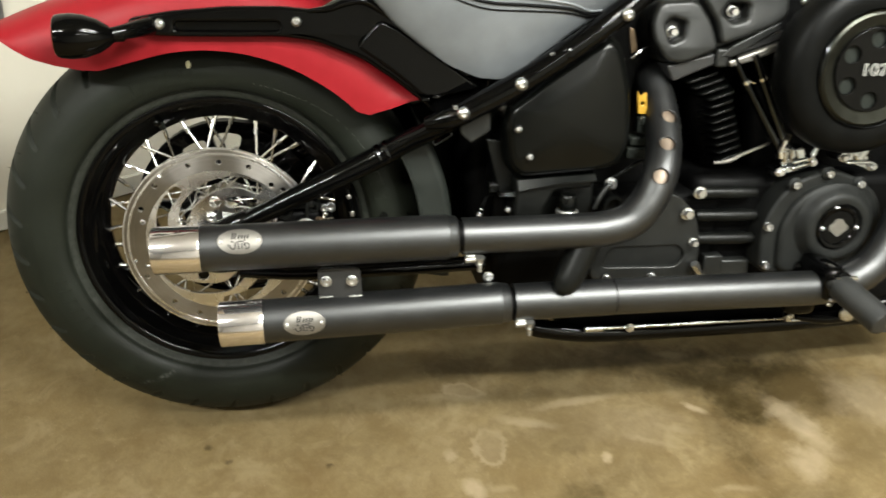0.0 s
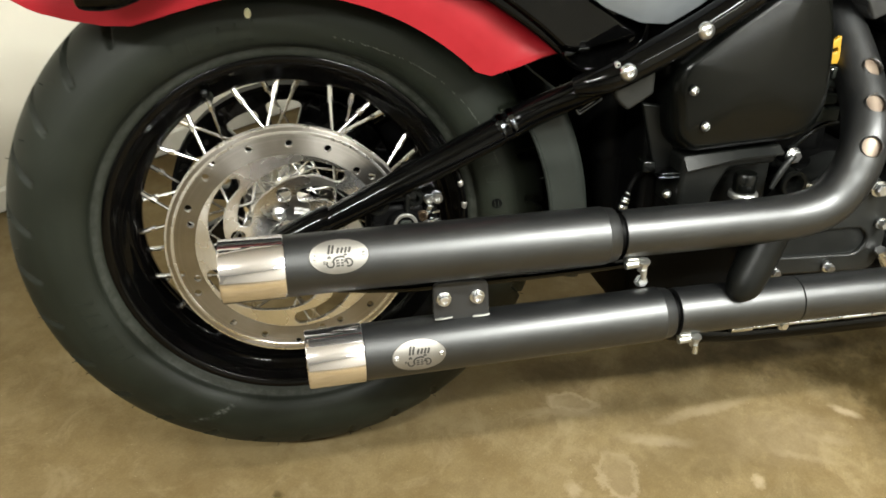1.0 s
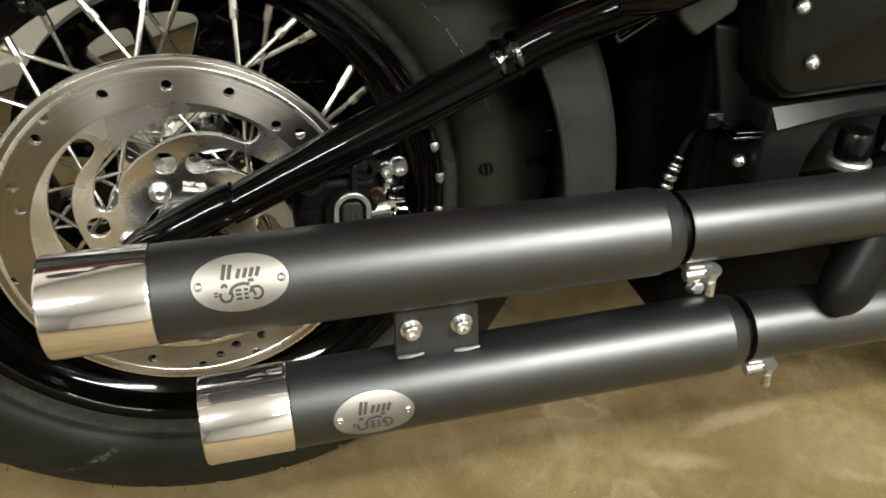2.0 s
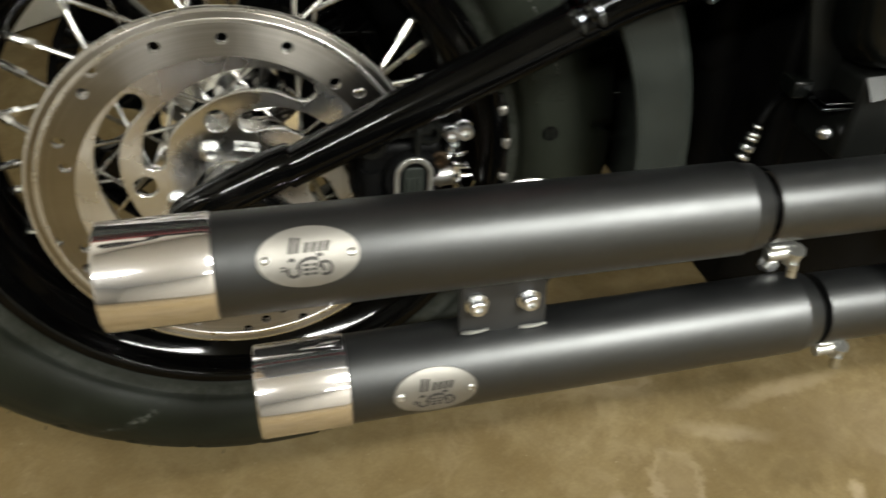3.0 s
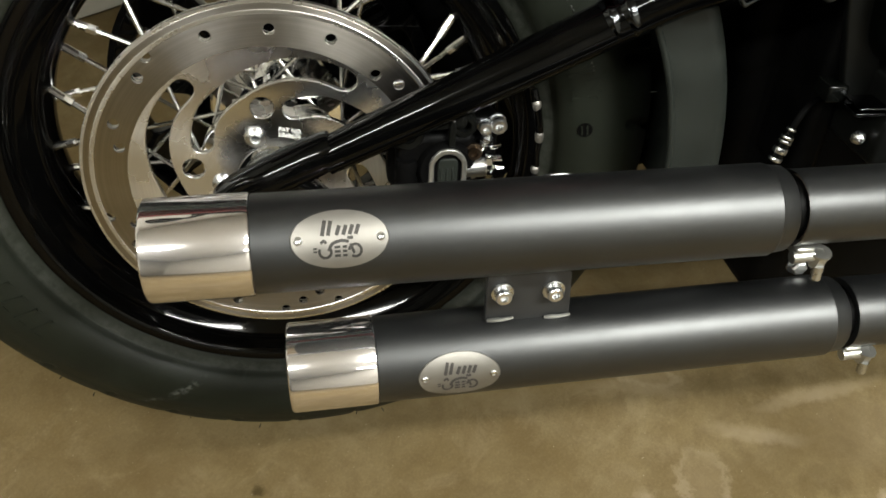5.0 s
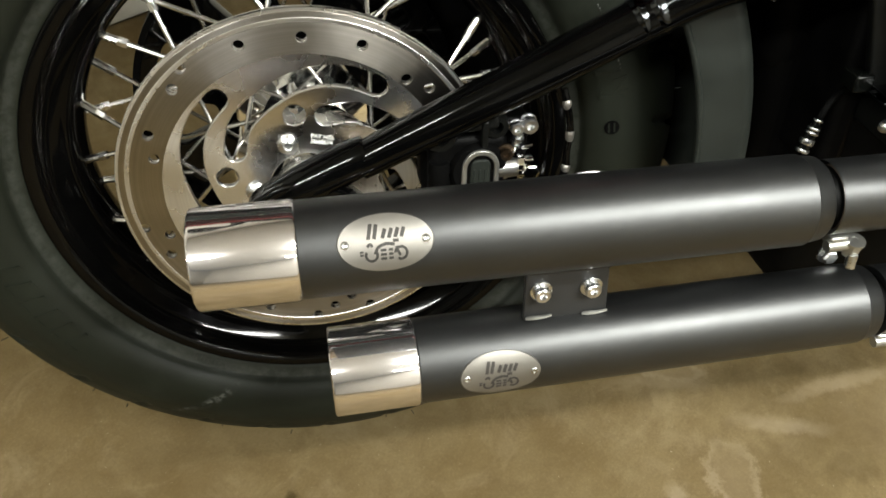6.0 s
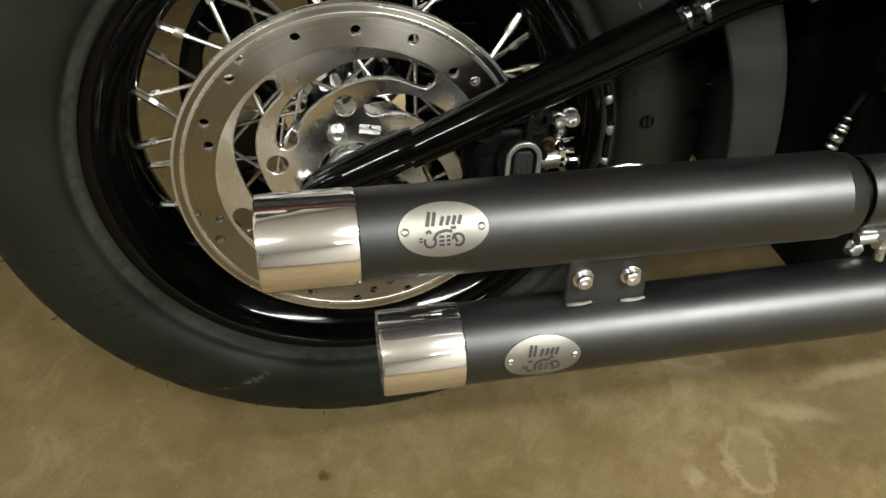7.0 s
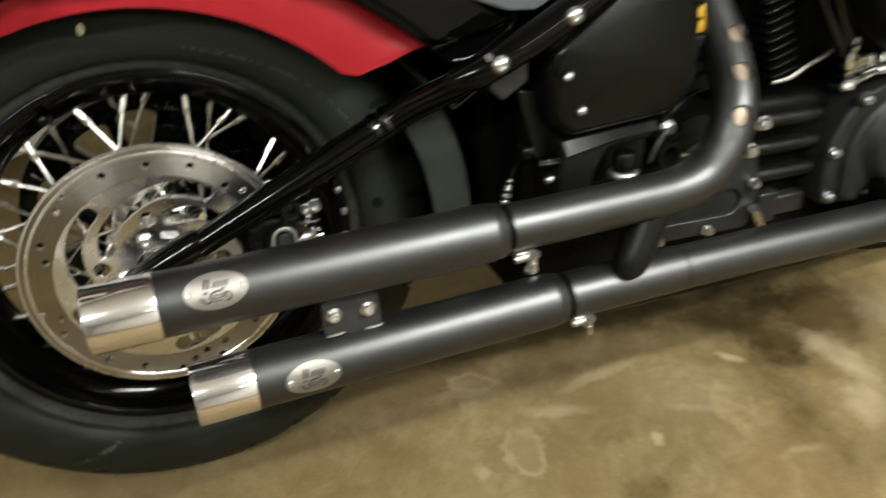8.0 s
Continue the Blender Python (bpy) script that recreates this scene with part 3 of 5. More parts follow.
def tyre_mesh():
    half = [(0.0, 0.3265), (0.012, 0.3258), (0.024, 0.3240), (0.034, 0.3205), (0.043, 0.3155), (0.051, 0.3090), (0.058, 0.3010), (0.0635, 0.2925), (0.0665, 0.2860), (0.0685, 0.2815),
            (0.0715, 0.2740), (0.0735, 0.2640), (0.0738, 0.2540), (0.0722, 0.2440), (0.0686, 0.2365), (0.0648, 0.2322), (0.0616, 0.2302), (0.0600, 0.2292), (0.0586, 0.2280), (0.0566, 0.2240), (0.0552, 0.2205), (0.0535, 0.2175), (0.0495, 0.2135)]
    fine = smooth_line(half, 3)
    prof = [(-a[0], a[1]) for a in reversed(fine)] + [(a[0], a[1]) for a in fine[1:]]
    seg = 1080
    bm = bmesh.new()
    rings = []
    for a, r in prof:
        ring = []
        for i in range(seg):
            t = 2 * math.pi * i / seg
            s = t * 0.3265
            rr = r
            w = abs(a)
            if 0.016 < w < 0.0655 and r > 0.284:
                pitch = 2 * math.pi * 0.3265 / 30
                ph = (s + (0.5 * pitch if a > 0 else 0) - 0.55 * (w - 0.016) - 4.0 * (w - 0.03) ** 2) % pitch
                wide = 0.0085 + 0.003 * min(1.0, max(0.0, (w - 0.03) / 0.02))
                if ph < wide:
                    rr -= 0.0068 * min(1, (0.0655 - w) / 0.004) * math.sin(math.pi * ph / wide) ** 0.7
            if 0.0035 > abs(w - 0.008 - 0.003 * math.sin(s * 46)) - 0.0005 and w < 0.02:
                rr -= 0.004
            ring.append(bm.verts.new((rr * math.cos(t), a, rr * math.sin(t))))
        rings.append(ring)
    for p, q in zip(rings, rings[1:]):
        for i in range(seg):
            j = (i + 1) % seg
            bm.faces.new((p[i], p[j], q[j], q[i]))
    return bm


part("tyre", tyre_mesh(), RUBBER, wheel, "black rubber tyre", sharp=28)
rim_prof = [(-0.0548, 0.2138), (-0.0545, 0.2166), (-0.0530, 0.2178), (-0.0512, 0.2164), (-0.0490, 0.2120), (-0.0200, 0.2030), (0.0200, 0.2030), (0.0490, 0.2120), (0.0512, 0.2164), (0.0530, 0.2178), (0.0545, 0.2166), (0.0548, 0.2138),
            (0.0535, 0.2085), (0.0490, 0.2050), (0.0415, 0.2025), (0.0330, 0.1940), (0.0250, 0.1850), (0.0120, 0.1800), (0, 0.1785), (-0.0120, 0.1800), (-0.0250, 0.1850), (-0.0330, 0.1940), (-0.0415, 0.2025), (-0.0490, 0.2050), (-0.0535, 0.2085)]
rim_prof = [tuple(p) for p in smooth_line(rim_prof + rim_prof[:1], 4)[:-1]]
part("rim", lathe(rim_prof, 160, True), GLOSS, wheel, "gloss black steel rim", sharp=70)
hub_prof = [(-0.074, 0.02), (-0.074, 0.034), (-0.062, 0.036), (-0.056, 0.058), (-0.050, 0.060), (-0.046, 0.058), (-0.040, 0.036), (-0.02, 0.030), (0.02, 0.030), (0.040, 0.036), (0.046, 0.058), (0.050, 0.060), (0.056, 0.058), (0.062, 0.036), (0.08, 0.034), (0.08, 0.02)]
part("hub", lathe(hub_prof, 48), CHROME, wheel, "chrome wheel hub")


def spoke_mesh(a0, a1, side):
    """a0: angle at the rim, a1: angle at the hub flange."""
    p = Vector((0.1795 * math.cos(a0), side * 0.012, 0.1795 * math.sin(a0)))
    q = Vector((0.054 * math.cos(a1), side * 0.052, 0.054 * math.sin(a1)))
    d = (q - p).normalized()
    return joined(rod(p - d * 0.001, p + d * 0.016, 0.0033, 8), rod(p + d * 0.012, p + d * 0.019, 0.0037, 6), rod(p + d * 0.018, p + d * 0.062, 0.0021, 8), rod(p + d * 0.058, q, 0.0018, 8))


for k in range(10):
    for start, side, cross in ((0.0, -1, -72), (11.0, 1, 70), (19.7, -1, 70), (25.7, 1, -72)):
        a0 = radians(36 * k + start)
        part("spoke", spoke_mesh(a0, a0 + radians(cross), side), SPOKE, wheel)


DRILLED = [(0.1268, 109), (0.1245, 88.6), (0.1250, 68.4), (0.1176, 48.4), (0.1245, 40), (0.1345, 128.5), (0.1280, 135.6), (0.1265, 154.8), (0.1185, 163.4), (0.1340, 192), (0.1186, 197.5), (0.1275, 205.5),
           (0.1260, 231.5), (0.1265, 250.7), (0.1330, 269.3), (0.1250, 276.4), (0.1186, 284), (0.1338, 289.7), (0.1190, 295.3), (0.1260, 315), (0.1340, 333), (0.1265, 340), (0.1185, 350), (0.1260, 10), (0.1260, 25)]


def brake_disc_mesh(ring=False):
    holes = []
    for k in range(5):
        if not ring:
            w0 = radians(96 + 72 * k)
            holes.append(circle(0.0635 * math.cos(w0), 0.0635 * math.sin(w0), 0.0085, 16))
            for way, half in (([(0.1005, 128), (0.0985, 141), (0.0945, 154), (0.0885, 167), (0.0825, 179), (0.0785, 190), (0.0745, 201), (0.069, 210), (0.0635, 219)], 0.0083),):
                holes.append(slot_path([(r * math.cos(radians(w + 72 * k)), r * math.sin(radians(w + 72 * k))) for r, w in way], half))
    for r, w in DRILLED:
        holes.append(circle(r * math.cos(radians(w)), r * math.sin(radians(w)), 0.0041, 14))
    if ring:
        return plate([circle(0, 0, 0.1435, 180), circle(0, 0, 0.1115, 140)] + holes, -0.0790, 0.0064, 0.0004, res=1)
    holes.append(circle(0, 0, 0.030, 40))
    return plate([circle(0, 0, 0.146, 180)] + holes, -0.0784, 0.0052, 0.0009, res=2)


def slot_path(pts, r):
    """The outline of a bent slot."""
    line = [Vector(p[:2]) for p in smooth_line(pts, 4)]
    left, right = [], []
    for i, p in enumerate(line):
        d = (line[min(i + 1, len(line) - 1)] - line[max(i - 1, 0)]).normalized()
        nrm = Vector((-d.y, d.x))
        left.append(p + nrm * r)
        right.append(p - nrm * r)
    def cap(c, d):
        a = math.atan2(d.y, d.x)
        return [c + r * Vector((math.cos(a + t), math.sin(a + t))) for t in (math.pi * (0.5 - i / 6) for i in range(1, 6))]
    out = left + cap(line[-1], line[-1] - line[-2]) + list(reversed(right)) + cap(line[0], line[0] - line[1])
    return [tuple(v) for v in out]


part("brake_disc", brake_disc_mesh(), DISC, wheel, "drilled and slotted steel brake disc", sharp=25)
part("friction_ring", brake_disc_mesh(True), SWEPT, wheel, "swept friction ring of the brake disc", sharp=25)
part("wear_ridge", lathe([(-0.0790, 0.1355), (-0.0794, 0.1360), (-0.0794, 0.1385), (-0.0790, 0.1390), (-0.0785, 0.1370)], 160, True), DISC, wheel)
for k in range(5):
    w = radians(109 + 72 * k)
    bolt(wheel, (0.0415 * math.cos(w), -0.0786, 0.0415 * math.sin(w)), 0.0085, 0.005, "button", "disc_bolt")
part("axle_spacer", lathe([(-0.07, 0.014), (-0.07, 0.027), (-0.094, 0.027), (-0.098, 0.022), (-0.115, 0.022), (-0.115, 0.01)], 40), CHROME, wheel)
part("valve_stem", sweep([(-0.081, -0.016, 0.162), (-0.0815, -0.03, 0.169), (-0.0825, -0.043, 0.1745), (-0.0832, -0.053, 0.1785)], [0.003, 0.0045, 0.0042, 0.0046], 12), RUBBER, wheel, "black rubber valve stem")
part("valve_cap", sweep([(-0.0830, -0.049, 0.1765), (-0.0833, -0.055, 0.1788), (-0.0836, -0.060, 0.1806), (-0.0837, -0.0625, 0.1816), (-0.0838, -0.0635, 0.1820)], [0.0046, 0.0050, 0.0046, 0.0032, 0.0010], 16, 4), PLASTIC, wheel, "black valve cap")


def pulley_mesh():
    holes = []
    for k in range(5):
        for mid, top in ((89.5, 0.131), (116.5, 0.126)):
            a, b = radians(72 * k + mid - 11), radians(72 * k + mid + 11)
            o = [(top, a), (top + 0.002, (a + b) / 2), (top, b), (0.080, b - 0.06), (0.078, (a + b) / 2), (0.080, a + 0.06)]
            holes.append(rounded_poly([(r * math.cos(w), r * math.sin(w)) for r, w in o], 0.010))
    return plate([circle(0, 0, 0.147, 120)] + holes, 0.078, 0.02, 0.002)


part("belt_pulley", pulley_mesh(), GLOSS, wheel, "black belt pulley with cut-out windows")
spot = lathe([(0, 0.0015), (-0.0006, 0.0042), (-0.001, 0.0035), (-0.001, 0)], 16)
spot.transform(Matrix.Translation((-0.0300, -0.0726, 0.2665)) @ pose(0, 0, 0, -6, 0, 0) @ Matrix.Diagonal((0.85, 1, 1.3, 1)))
part("paint_dot", spot, CREAM_MARK, wheel, "cream paint dot on the sidewall")

def side_y(r):
    """Outer face of the tyre's near sidewall at radius r."""
    return -float(np.interp(r, (0.2205, 0.2240, 0.2285, 0.231, 0.235, 0.244, 0.254, 0.264, 0.274, 0.2815, 0.286, 0.2925), (0.0552, 0.0566, 0.0590, 0.0635, 0.0675, 0.0722, 0.0738, 0.0735, 0.0715, 0.0685, 0.0665, 0.0635)))


def side_bar(r, w, length, width, lean=0.0, rise=0.0006):
    """A low moulded bar on the sidewall at radius r and angle w."""
    m = pose(0, 0, 0, 0, -w, 0) @ Matrix.Translation((r, side_y(r), 0)) @ pose(0, 0, 0, 0, lean, math.degrees(math.atan2(side_y(r + 0.005) - side_y(r - 0.005), 0.010)))
    return block(-width / 2, width / 2, -rise, rise, -length / 2, length / 2, 0, m=m)


marks = []
for w in list(range(194, 218, 4)) + list(range(14, 30, 5)) + list(range(96, 120, 4)):
    marks.append(side_bar(0.252, w, 0.0025, 0.020, 12))
    marks.append(side_bar(0.262, w + 1.2, 0.007, 0.0025, 0))
    marks.append(side_bar(0.243, w + 1.2, 0.007, 0.0025, 0))
for w in (14.5, 17.2):
    marks.append(side_bar(0.2605, w, 0.0020, 0.0115, 0, 0.0005))
marks.append(side_bar(0.2605, 15.85, 0.0020, 0.0150, -40, 0.0005))
for w in (20.0, 22.0, 24.5):
    marks.append(side_bar(0.2605, w, 0.0020, 0.0115, 10, 0.0005))
bead = [side_bar(0.2238, -122 + 0.9 * k, 0.0016 + 0.0008 * (k % 2), 0.0052, 12 * (k % 3) - 12, 0.0005) for k in range(10)]
tagged(part("bead_lettering", joined(*bead), RUBBER, wheel, "small raised marks beside the rim"), kind="stuff")
stamp_m = pose(0, 0, 0, 0, -7.6, 0) @ Matrix.Translation((0.251, side_y(0.251), 0)) @ pose(0, 0, 0, 0, 0, math.degrees(math.atan2(side_y(0.256) - side_y(0.246), 0.010)))
part("sidewall_stamp", lathe([(0.001, 0.002), (0.001, 0.0066), (-0.0005, 0.0064), (-0.0005, 0)], 24, m=stamp_m), DARK, wheel, "round moulded stamp on the sidewall")
part("stamp_bars", joined(*[side_bar(0.251 + d, 7.6, 0.0085, 0.0012, 0, 0.0009) for d in (-0.0022, 0.0022)]), RUBBER, wheel)
tagged(part("sidewall_lettering", joined(*marks), RUBBER, wheel, "raised moulded marks on the sidewall"), kind="stuff")
rnd = random.Random(5)
dashes = []
for k in range(74):
    w = 76 - 0.78 * k
    if rnd.random() < 0.72:
        r = float(np.interp(w, (18, 36, 48, 64, 76), (0.2625, 0.2605, 0.2575, 0.2490, 0.2465))) + rnd.uniform(-0.0005, 0.0005)
        dashes.append(side_bar(r, w, rnd.uniform(0.0012, 0.0030), 0.0011, rnd.uniform(-25, 25), 0.0007))
tagged(part("sidewall_dashes", joined(*dashes), SCUFF, wheel, "fine pale dashed moulding line"), kind="stuff")
hairs = []
for k in range(40):
    w = radians(9.0 * k + 2 * math.sin(k * 3.1))
    o = Vector((math.cos(w), 0, math.sin(w)))
    y = -0.030 - 0.012 * (k % 3)
    r = 0.3205 - 0.0045 * (k % 3) ** 1.4
    hairs.append(rod(o * r + Vector((0, y, 0)), o * (r + 0.0032) + Vector((0.002 * math.sin(k), y - 0.004, 0.002)), 0.0005, 5))
tagged(part("mould_hairs", joined(*hairs), RUBBER, wheel, "thin rubber moulding hairs"), kind="stuff")

# drive belt round the pulley to the front
def belt_mesh(way, y, half, thick):
    """A flat band of rectangular section along a way in the x-z plane."""
    bm = bmesh.new()
    rings = []
    for n, p in enumerate(way):
        d = (Vector(way[min(n + 1, len(way) - 1)]) - Vector(way[max(n - 1, 0)])).normalized()
        out = Vector((d.y, -d.x)) * thick / 2
        rings.append([bm.verts.new((p[0] + a * out.x, y + b * half, p[1] + a * out.y)) for a, b in ((1, -1), (1, 1), (-1, 1), (-1, -1))])
    for p, q in zip(rings, rings[1:]):
        for n in range(4):
            bm.faces.new((p[n], p[(n + 1) % 4], q[(n + 1) % 4], q[n]))
    bm.faces.new(rings[0])
    bm.faces.new(rings[-1])
    return bm


way = [(0.62, 0.09), (0.30, 0.122)] + [(0.1495 * math.cos(radians(w)), 0.1495 * math.sin(radians(w))) for w in range(80, 281, 5)] + [(0.30, -0.115), (0.62, -0.02)]
part("drive_belt", belt_mesh(way, 0.092, 0.012, 0.005), DARK, bike, "black toothed drive belt")

GUARD = [(0.035, 0.20), (0.032, 0.09), (0.05, -0.02), (0.10, -0.15), (0.30, -0.13), (0.42, -0.08), (0.42, 0.20), (0.20, 0.23)]
part("belt_guard", plate([rounded_poly(GUARD, 0.02)], 0.112, 0.006, 0.002), DARK, bike, "black belt guard beyond the wheel")

# rear fender
FW = 0.118


def low_edge(w):
    pts = [(36.5, 0.380), (38.0, 0.360), (39.5, 0.332), (42.0, 0.302), (45.0, 0.2925), (60, 0.2915), (95, 0.2925), (107, 0.2920), (113, 0.2945), (118, 0.2990), (122, 0.312), (126, 0.334), (128.7, 0.356), (129.8, 0.370), (130.5, 0.388), (131, 0.404)]
    return float(np.interp(w, [p[0] for p in pts], [p[1] for p in pts]))


def fender_fn(u, v):
    w = 36.5 + (131 - 36.5) * u
    rl = low_edge(w)
    crown = 0.398 + 0.030 * max(0.0, (w - 108) / 23) ** 1.6
    a = math.pi * v
    c, s = math.cos(a), math.sin(a)
    y = -FW * math.copysign(abs(c) ** 0.55, c)
    r = rl + (crown - rl) * abs(s) ** 0.62
    t = radians(w)
    return Vector((r * math.cos(t), y, r * math.sin(t)))


part("rear_fender", skin(fender_fn, 120, 48, 0.0022), RED, bike, "matt red steel rear fender", sharp=50)

STRUT = [(-0.095, 0.335), (-0.04, 0.345), (0.034, 0.352), (0.107, 0.353), (0.152, 0.349), (0.190, 0.368), (0.225, 0.378), (0.300, 0.325), (0.352, 0.282), (0.400, 0.268), (0.395, 0.235), (0.350, 0.206), (0.318, 0.205), (0.297, 0.225), (0.26, 0.253), (0.213, 0.284), (0.151, 0.307), (0.106, 0.313), (0.031, 0.312), (-0.042, 0.312), (-0.095, 0.316)]
strut = part("fender_strut", plate([rounded_poly(STRUT, 0.012), pill((-0.030, 0.3255), (0.096, 0.3265), 0.0058)], -0.134, 0.011, 0.0048, res=4), GLOSS, bike, "gloss black fender strut")
part("strut_back", plate([rounded_poly(STRUT, 0.012)], -0.1235, 0.007, 0.001), GLOSS, strut)
LIMB = [(0.207, 0.2997), (0.2164, 0.3149), (0.2265, 0.327), (0.2388, 0.337), (0.262, 0.328), (0.3393, 0.276), (0.385, 0.245), (0.345, 0.236), (0.312, 0.2307), (0.298, 0.2323), (0.2754, 0.252), (0.2514, 0.270), (0.2294, 0.285)]
part("limb", plate([rounded_poly(LIMB, 0.012, 8)], -0.1392, 0.0110, 0.0052, res=6), GLOSS, strut)
part("arm_ridge", sweep([(0.142, -0.132, 0.3475), (0.168, -0.134, 0.3510), (0.190, -0.134, 0.3590), (0.214, -0.133, 0.3620), (0.236, -0.132, 0.3520), (0.258, -0.131, 0.3350)], [0.003, 0.0050, 0.0055, 0.0055, 0.0050, 0.003], 16), GLOSS, strut)
for x, z in ((0.302, 0.2290), (0.318, 0.2330)):
    part("limb_tab", block(x - 0.006, x + 0.006, -0.145, -0.135, z - 0.0022, z + 0.0022, 0.001), GLOSS, strut)
for x, z in ((-0.054, 0.3285), (0.125, 0.3335)):
    bolt(strut, (x, -0.1342, z), 0.0075, 0.006, "button", "strut_bolt")

# turn signal
sig = part("turn_signal", lathe([(-0.002, 0.02), (-0.002, 0.0285), (0.004, 0.0305), (0.02, 0.0318), (0.04, 0.0300), (0.060, 0.0240), (0.076, 0.0150), (0.084, 0.0085), (0.100, 0.0075), (0.100, 0)], 40,
                                m=pose(-0.172, -0.176, 0.3165, 0, 3, -85) @ Matrix.Diagonal((0.90, 0.80, 0.90, 1))), GLOSS, bike, "gloss black bullet turn signal")
part("lens", lathe([(-0.0065, 0), (-0.006, 0.018), (-0.004, 0.0262), (-0.001, 0.0275)], 40, m=pose(-0.172, -0.176, 0.3165, 0, 3, -85) @ Matrix.Diagonal((0.90, 0.80, 0.90, 1))), LENS, sig, "smoked red lens")
part("stem", sweep([(-0.108, -0.172, 0.3185), (-0.092, -0.163, 0.3215), (-0.078, -0.146, 0.3240), (-0.068, -0.130, 0.3255)], [0.0090, 0.0098, 0.0115, 0.0130], 18), GLOSS, sig)


# seat
SEAT_LOW = [(0.200, 0.405), (0.227, 0.366), (0.257, 0.333), (0.296, 0.303), (0.336, 0.277), (0.377, 0.261), (0.409, 0.259), (0.441, 0.277), (0.480, 0.305), (0.518, 0.332), (0.553, 0.355), (0.600, 0.393)]


def seat_fn(u, v):
    x = 0.2 + 0.4 * u
    zb = float(np.interp(x, [p[0] for p in SEAT_LOW], [p[1] for p in SEAT_LOW]))
    top = 0.455 + 0.03 * math.cos((x - 0.2) * 6)
    a = v * math.pi / 2
    y = -(0.150 + 0.030 * math.sin(min(1, v * 2.2) * math.pi / 2)) * max(0.0, 1 - max(0, (v - 0.35) / 0.65) ** 2.4)
    z = zb + (top - zb) * math.sin(a) ** 1.15
    return Vector((x, y, z))


def seat_mesh():
    bm = skin(seat_fn, 60, 30, 0)
    me = bpy.data.meshes.new("tmp")
    bm.to_mesh(me)
    bm2 = bmesh.new()
    bm2.from_mesh(me)
    bm2.transform(Matrix.Diagonal((1, -1, 1, 1)))
    bmesh.ops.reverse_faces(bm2, faces=bm2.faces)
    out = joined(bm, bm2)
    bmesh.ops.remove_doubles(out, verts=out.verts, dist=1e-4)
    bmesh.ops.holes_fill(out, edges=[e for e in out.edges if e.is_boundary], sides=400)
    return out


seat = part("seat", seat_mesh(), SEAT, bike, "grey-black vinyl saddle with stitched seam", sharp=60)

def on_seat(x, v):
    p = seat_fn((x - 0.2) / 0.4, v)
    return (p.x, p.y - 0.0005, p.z)


for lift, r, mat in ((0.0, 0.0022, DARK), (0.035, 0.0018, SEAT), (-0.03, 0.0012, DARK)):
    part("piping", sweep([on_seat(x, max(0.0, v + lift)) for x, v in ((0.280, 0.43), (0.310, 0.385), (0.335, 0.374), (0.38, 0.372), (0.436, 0.354), (0.492, 0.252), (0.525, 0.11), (0.545, 0.03))], r, 8), mat, seat)

# frame rail and its bolts
rail = part("frame_rail", sweep([(0.300, -0.172, 0.200), (0.322, -0.178, 0.207), (0.35, -0.182, 0.2185), (0.43, -0.183, 0.2605), (0.50, -0.180, 0.305), (0.553, -0.176, 0.342), (0.62, -0.16, 0.392)], [0.010, 0.015, 0.0165, 0.0165, 0.0165, 0.0165, 0.0165], 24), GLOSS, bike, "gloss black frame rail under the seat")
for x, y, z in ((0.348, -0.196, 0.2205), (0.427, -0.197, 0.2605), (0.572, -0.190, 0.354)):
    bolt(rail, (x, y, z), 0.0095, 0.007, "button", "rail_bolt")

part("rail_clip", sweep([(0.4880, -0.1806, 0.2975), (0.4925, -0.1803, 0.3003), (0.4970, -0.1800, 0.3032)], [0.0170, 0.0182, 0.0170], 24, 2), GLOSS, rail)
for x, y, z in ((0.470, -0.190, 0.300),):
    bolt(rail, (x, y, z), 0.0035, 0.004, "button", "rail_nut")

# side cover
COVER = [(0.409, 0.206), (0.414, 0.222), (0.460, 0.258), (0.521, 0.300), (0.559, 0.327), (0.577, 0.312), (0.597, 0.250), (0.604, 0.168), (0.590, 0.134), (0.554, 0.126), (0.436, 0.118), (0.418, 0.135), (0.409, 0.186)]
cover = part("side_cover", domed(rounded_poly(COVER, 0.026, 9), -0.183, 0.095, 0.010, 0.030, 0.17), PLASTIC, bike, "satin black side cover", sharp=60)
for x, z in ((0.429, 0.1955), (0.448, 0.1555)):
    bolt(cover, (x, -0.187, z), 0.0055, 0.005, "button", "cover_screw")

# tray under the side cover
TRAY = [(0.434, 0.050), (0.434, 0.116), (0.556, 0.125), (0.548, 0.104), (0.492, 0.100), (0.478, 0.075), (0.474, 0.050)]
tray = part("battery_tray", plate([rounded_poly(TRAY, 0.005)], -0.176, 0.07, 0.005, res=3), WRINKLE, bike, "black moulded battery tray")
part("tray_lip", skin(lambda u, v: Vector((0.436 + 0.116 * u, -0.173 - 0.012 * v, 0.1165 + 0.0075 * u - (0.013 - 0.008 * min(1.0, 1.8 * u)) * v)), 12, 4, 0.003), CASTING, tray)
part("tray_back", block(0.470, 0.560, -0.150, -0.10, 0.045, 0.112, 0.004), WRINKLE, tray)
cap = part("filler_cap", lathe([(0.003, 0.001), (0.003, 0.0125), (0.006, 0.0135), (0.022, 0.0135), (0.026, 0.0115), (0.026, 0)], 28, m=pose(0.512, -0.180, 0.070, 90, 0, 0) @ Matrix.Diagonal((1, 1, 1, 1))), PLASTIC, bike, "black filler cap with pale flange")
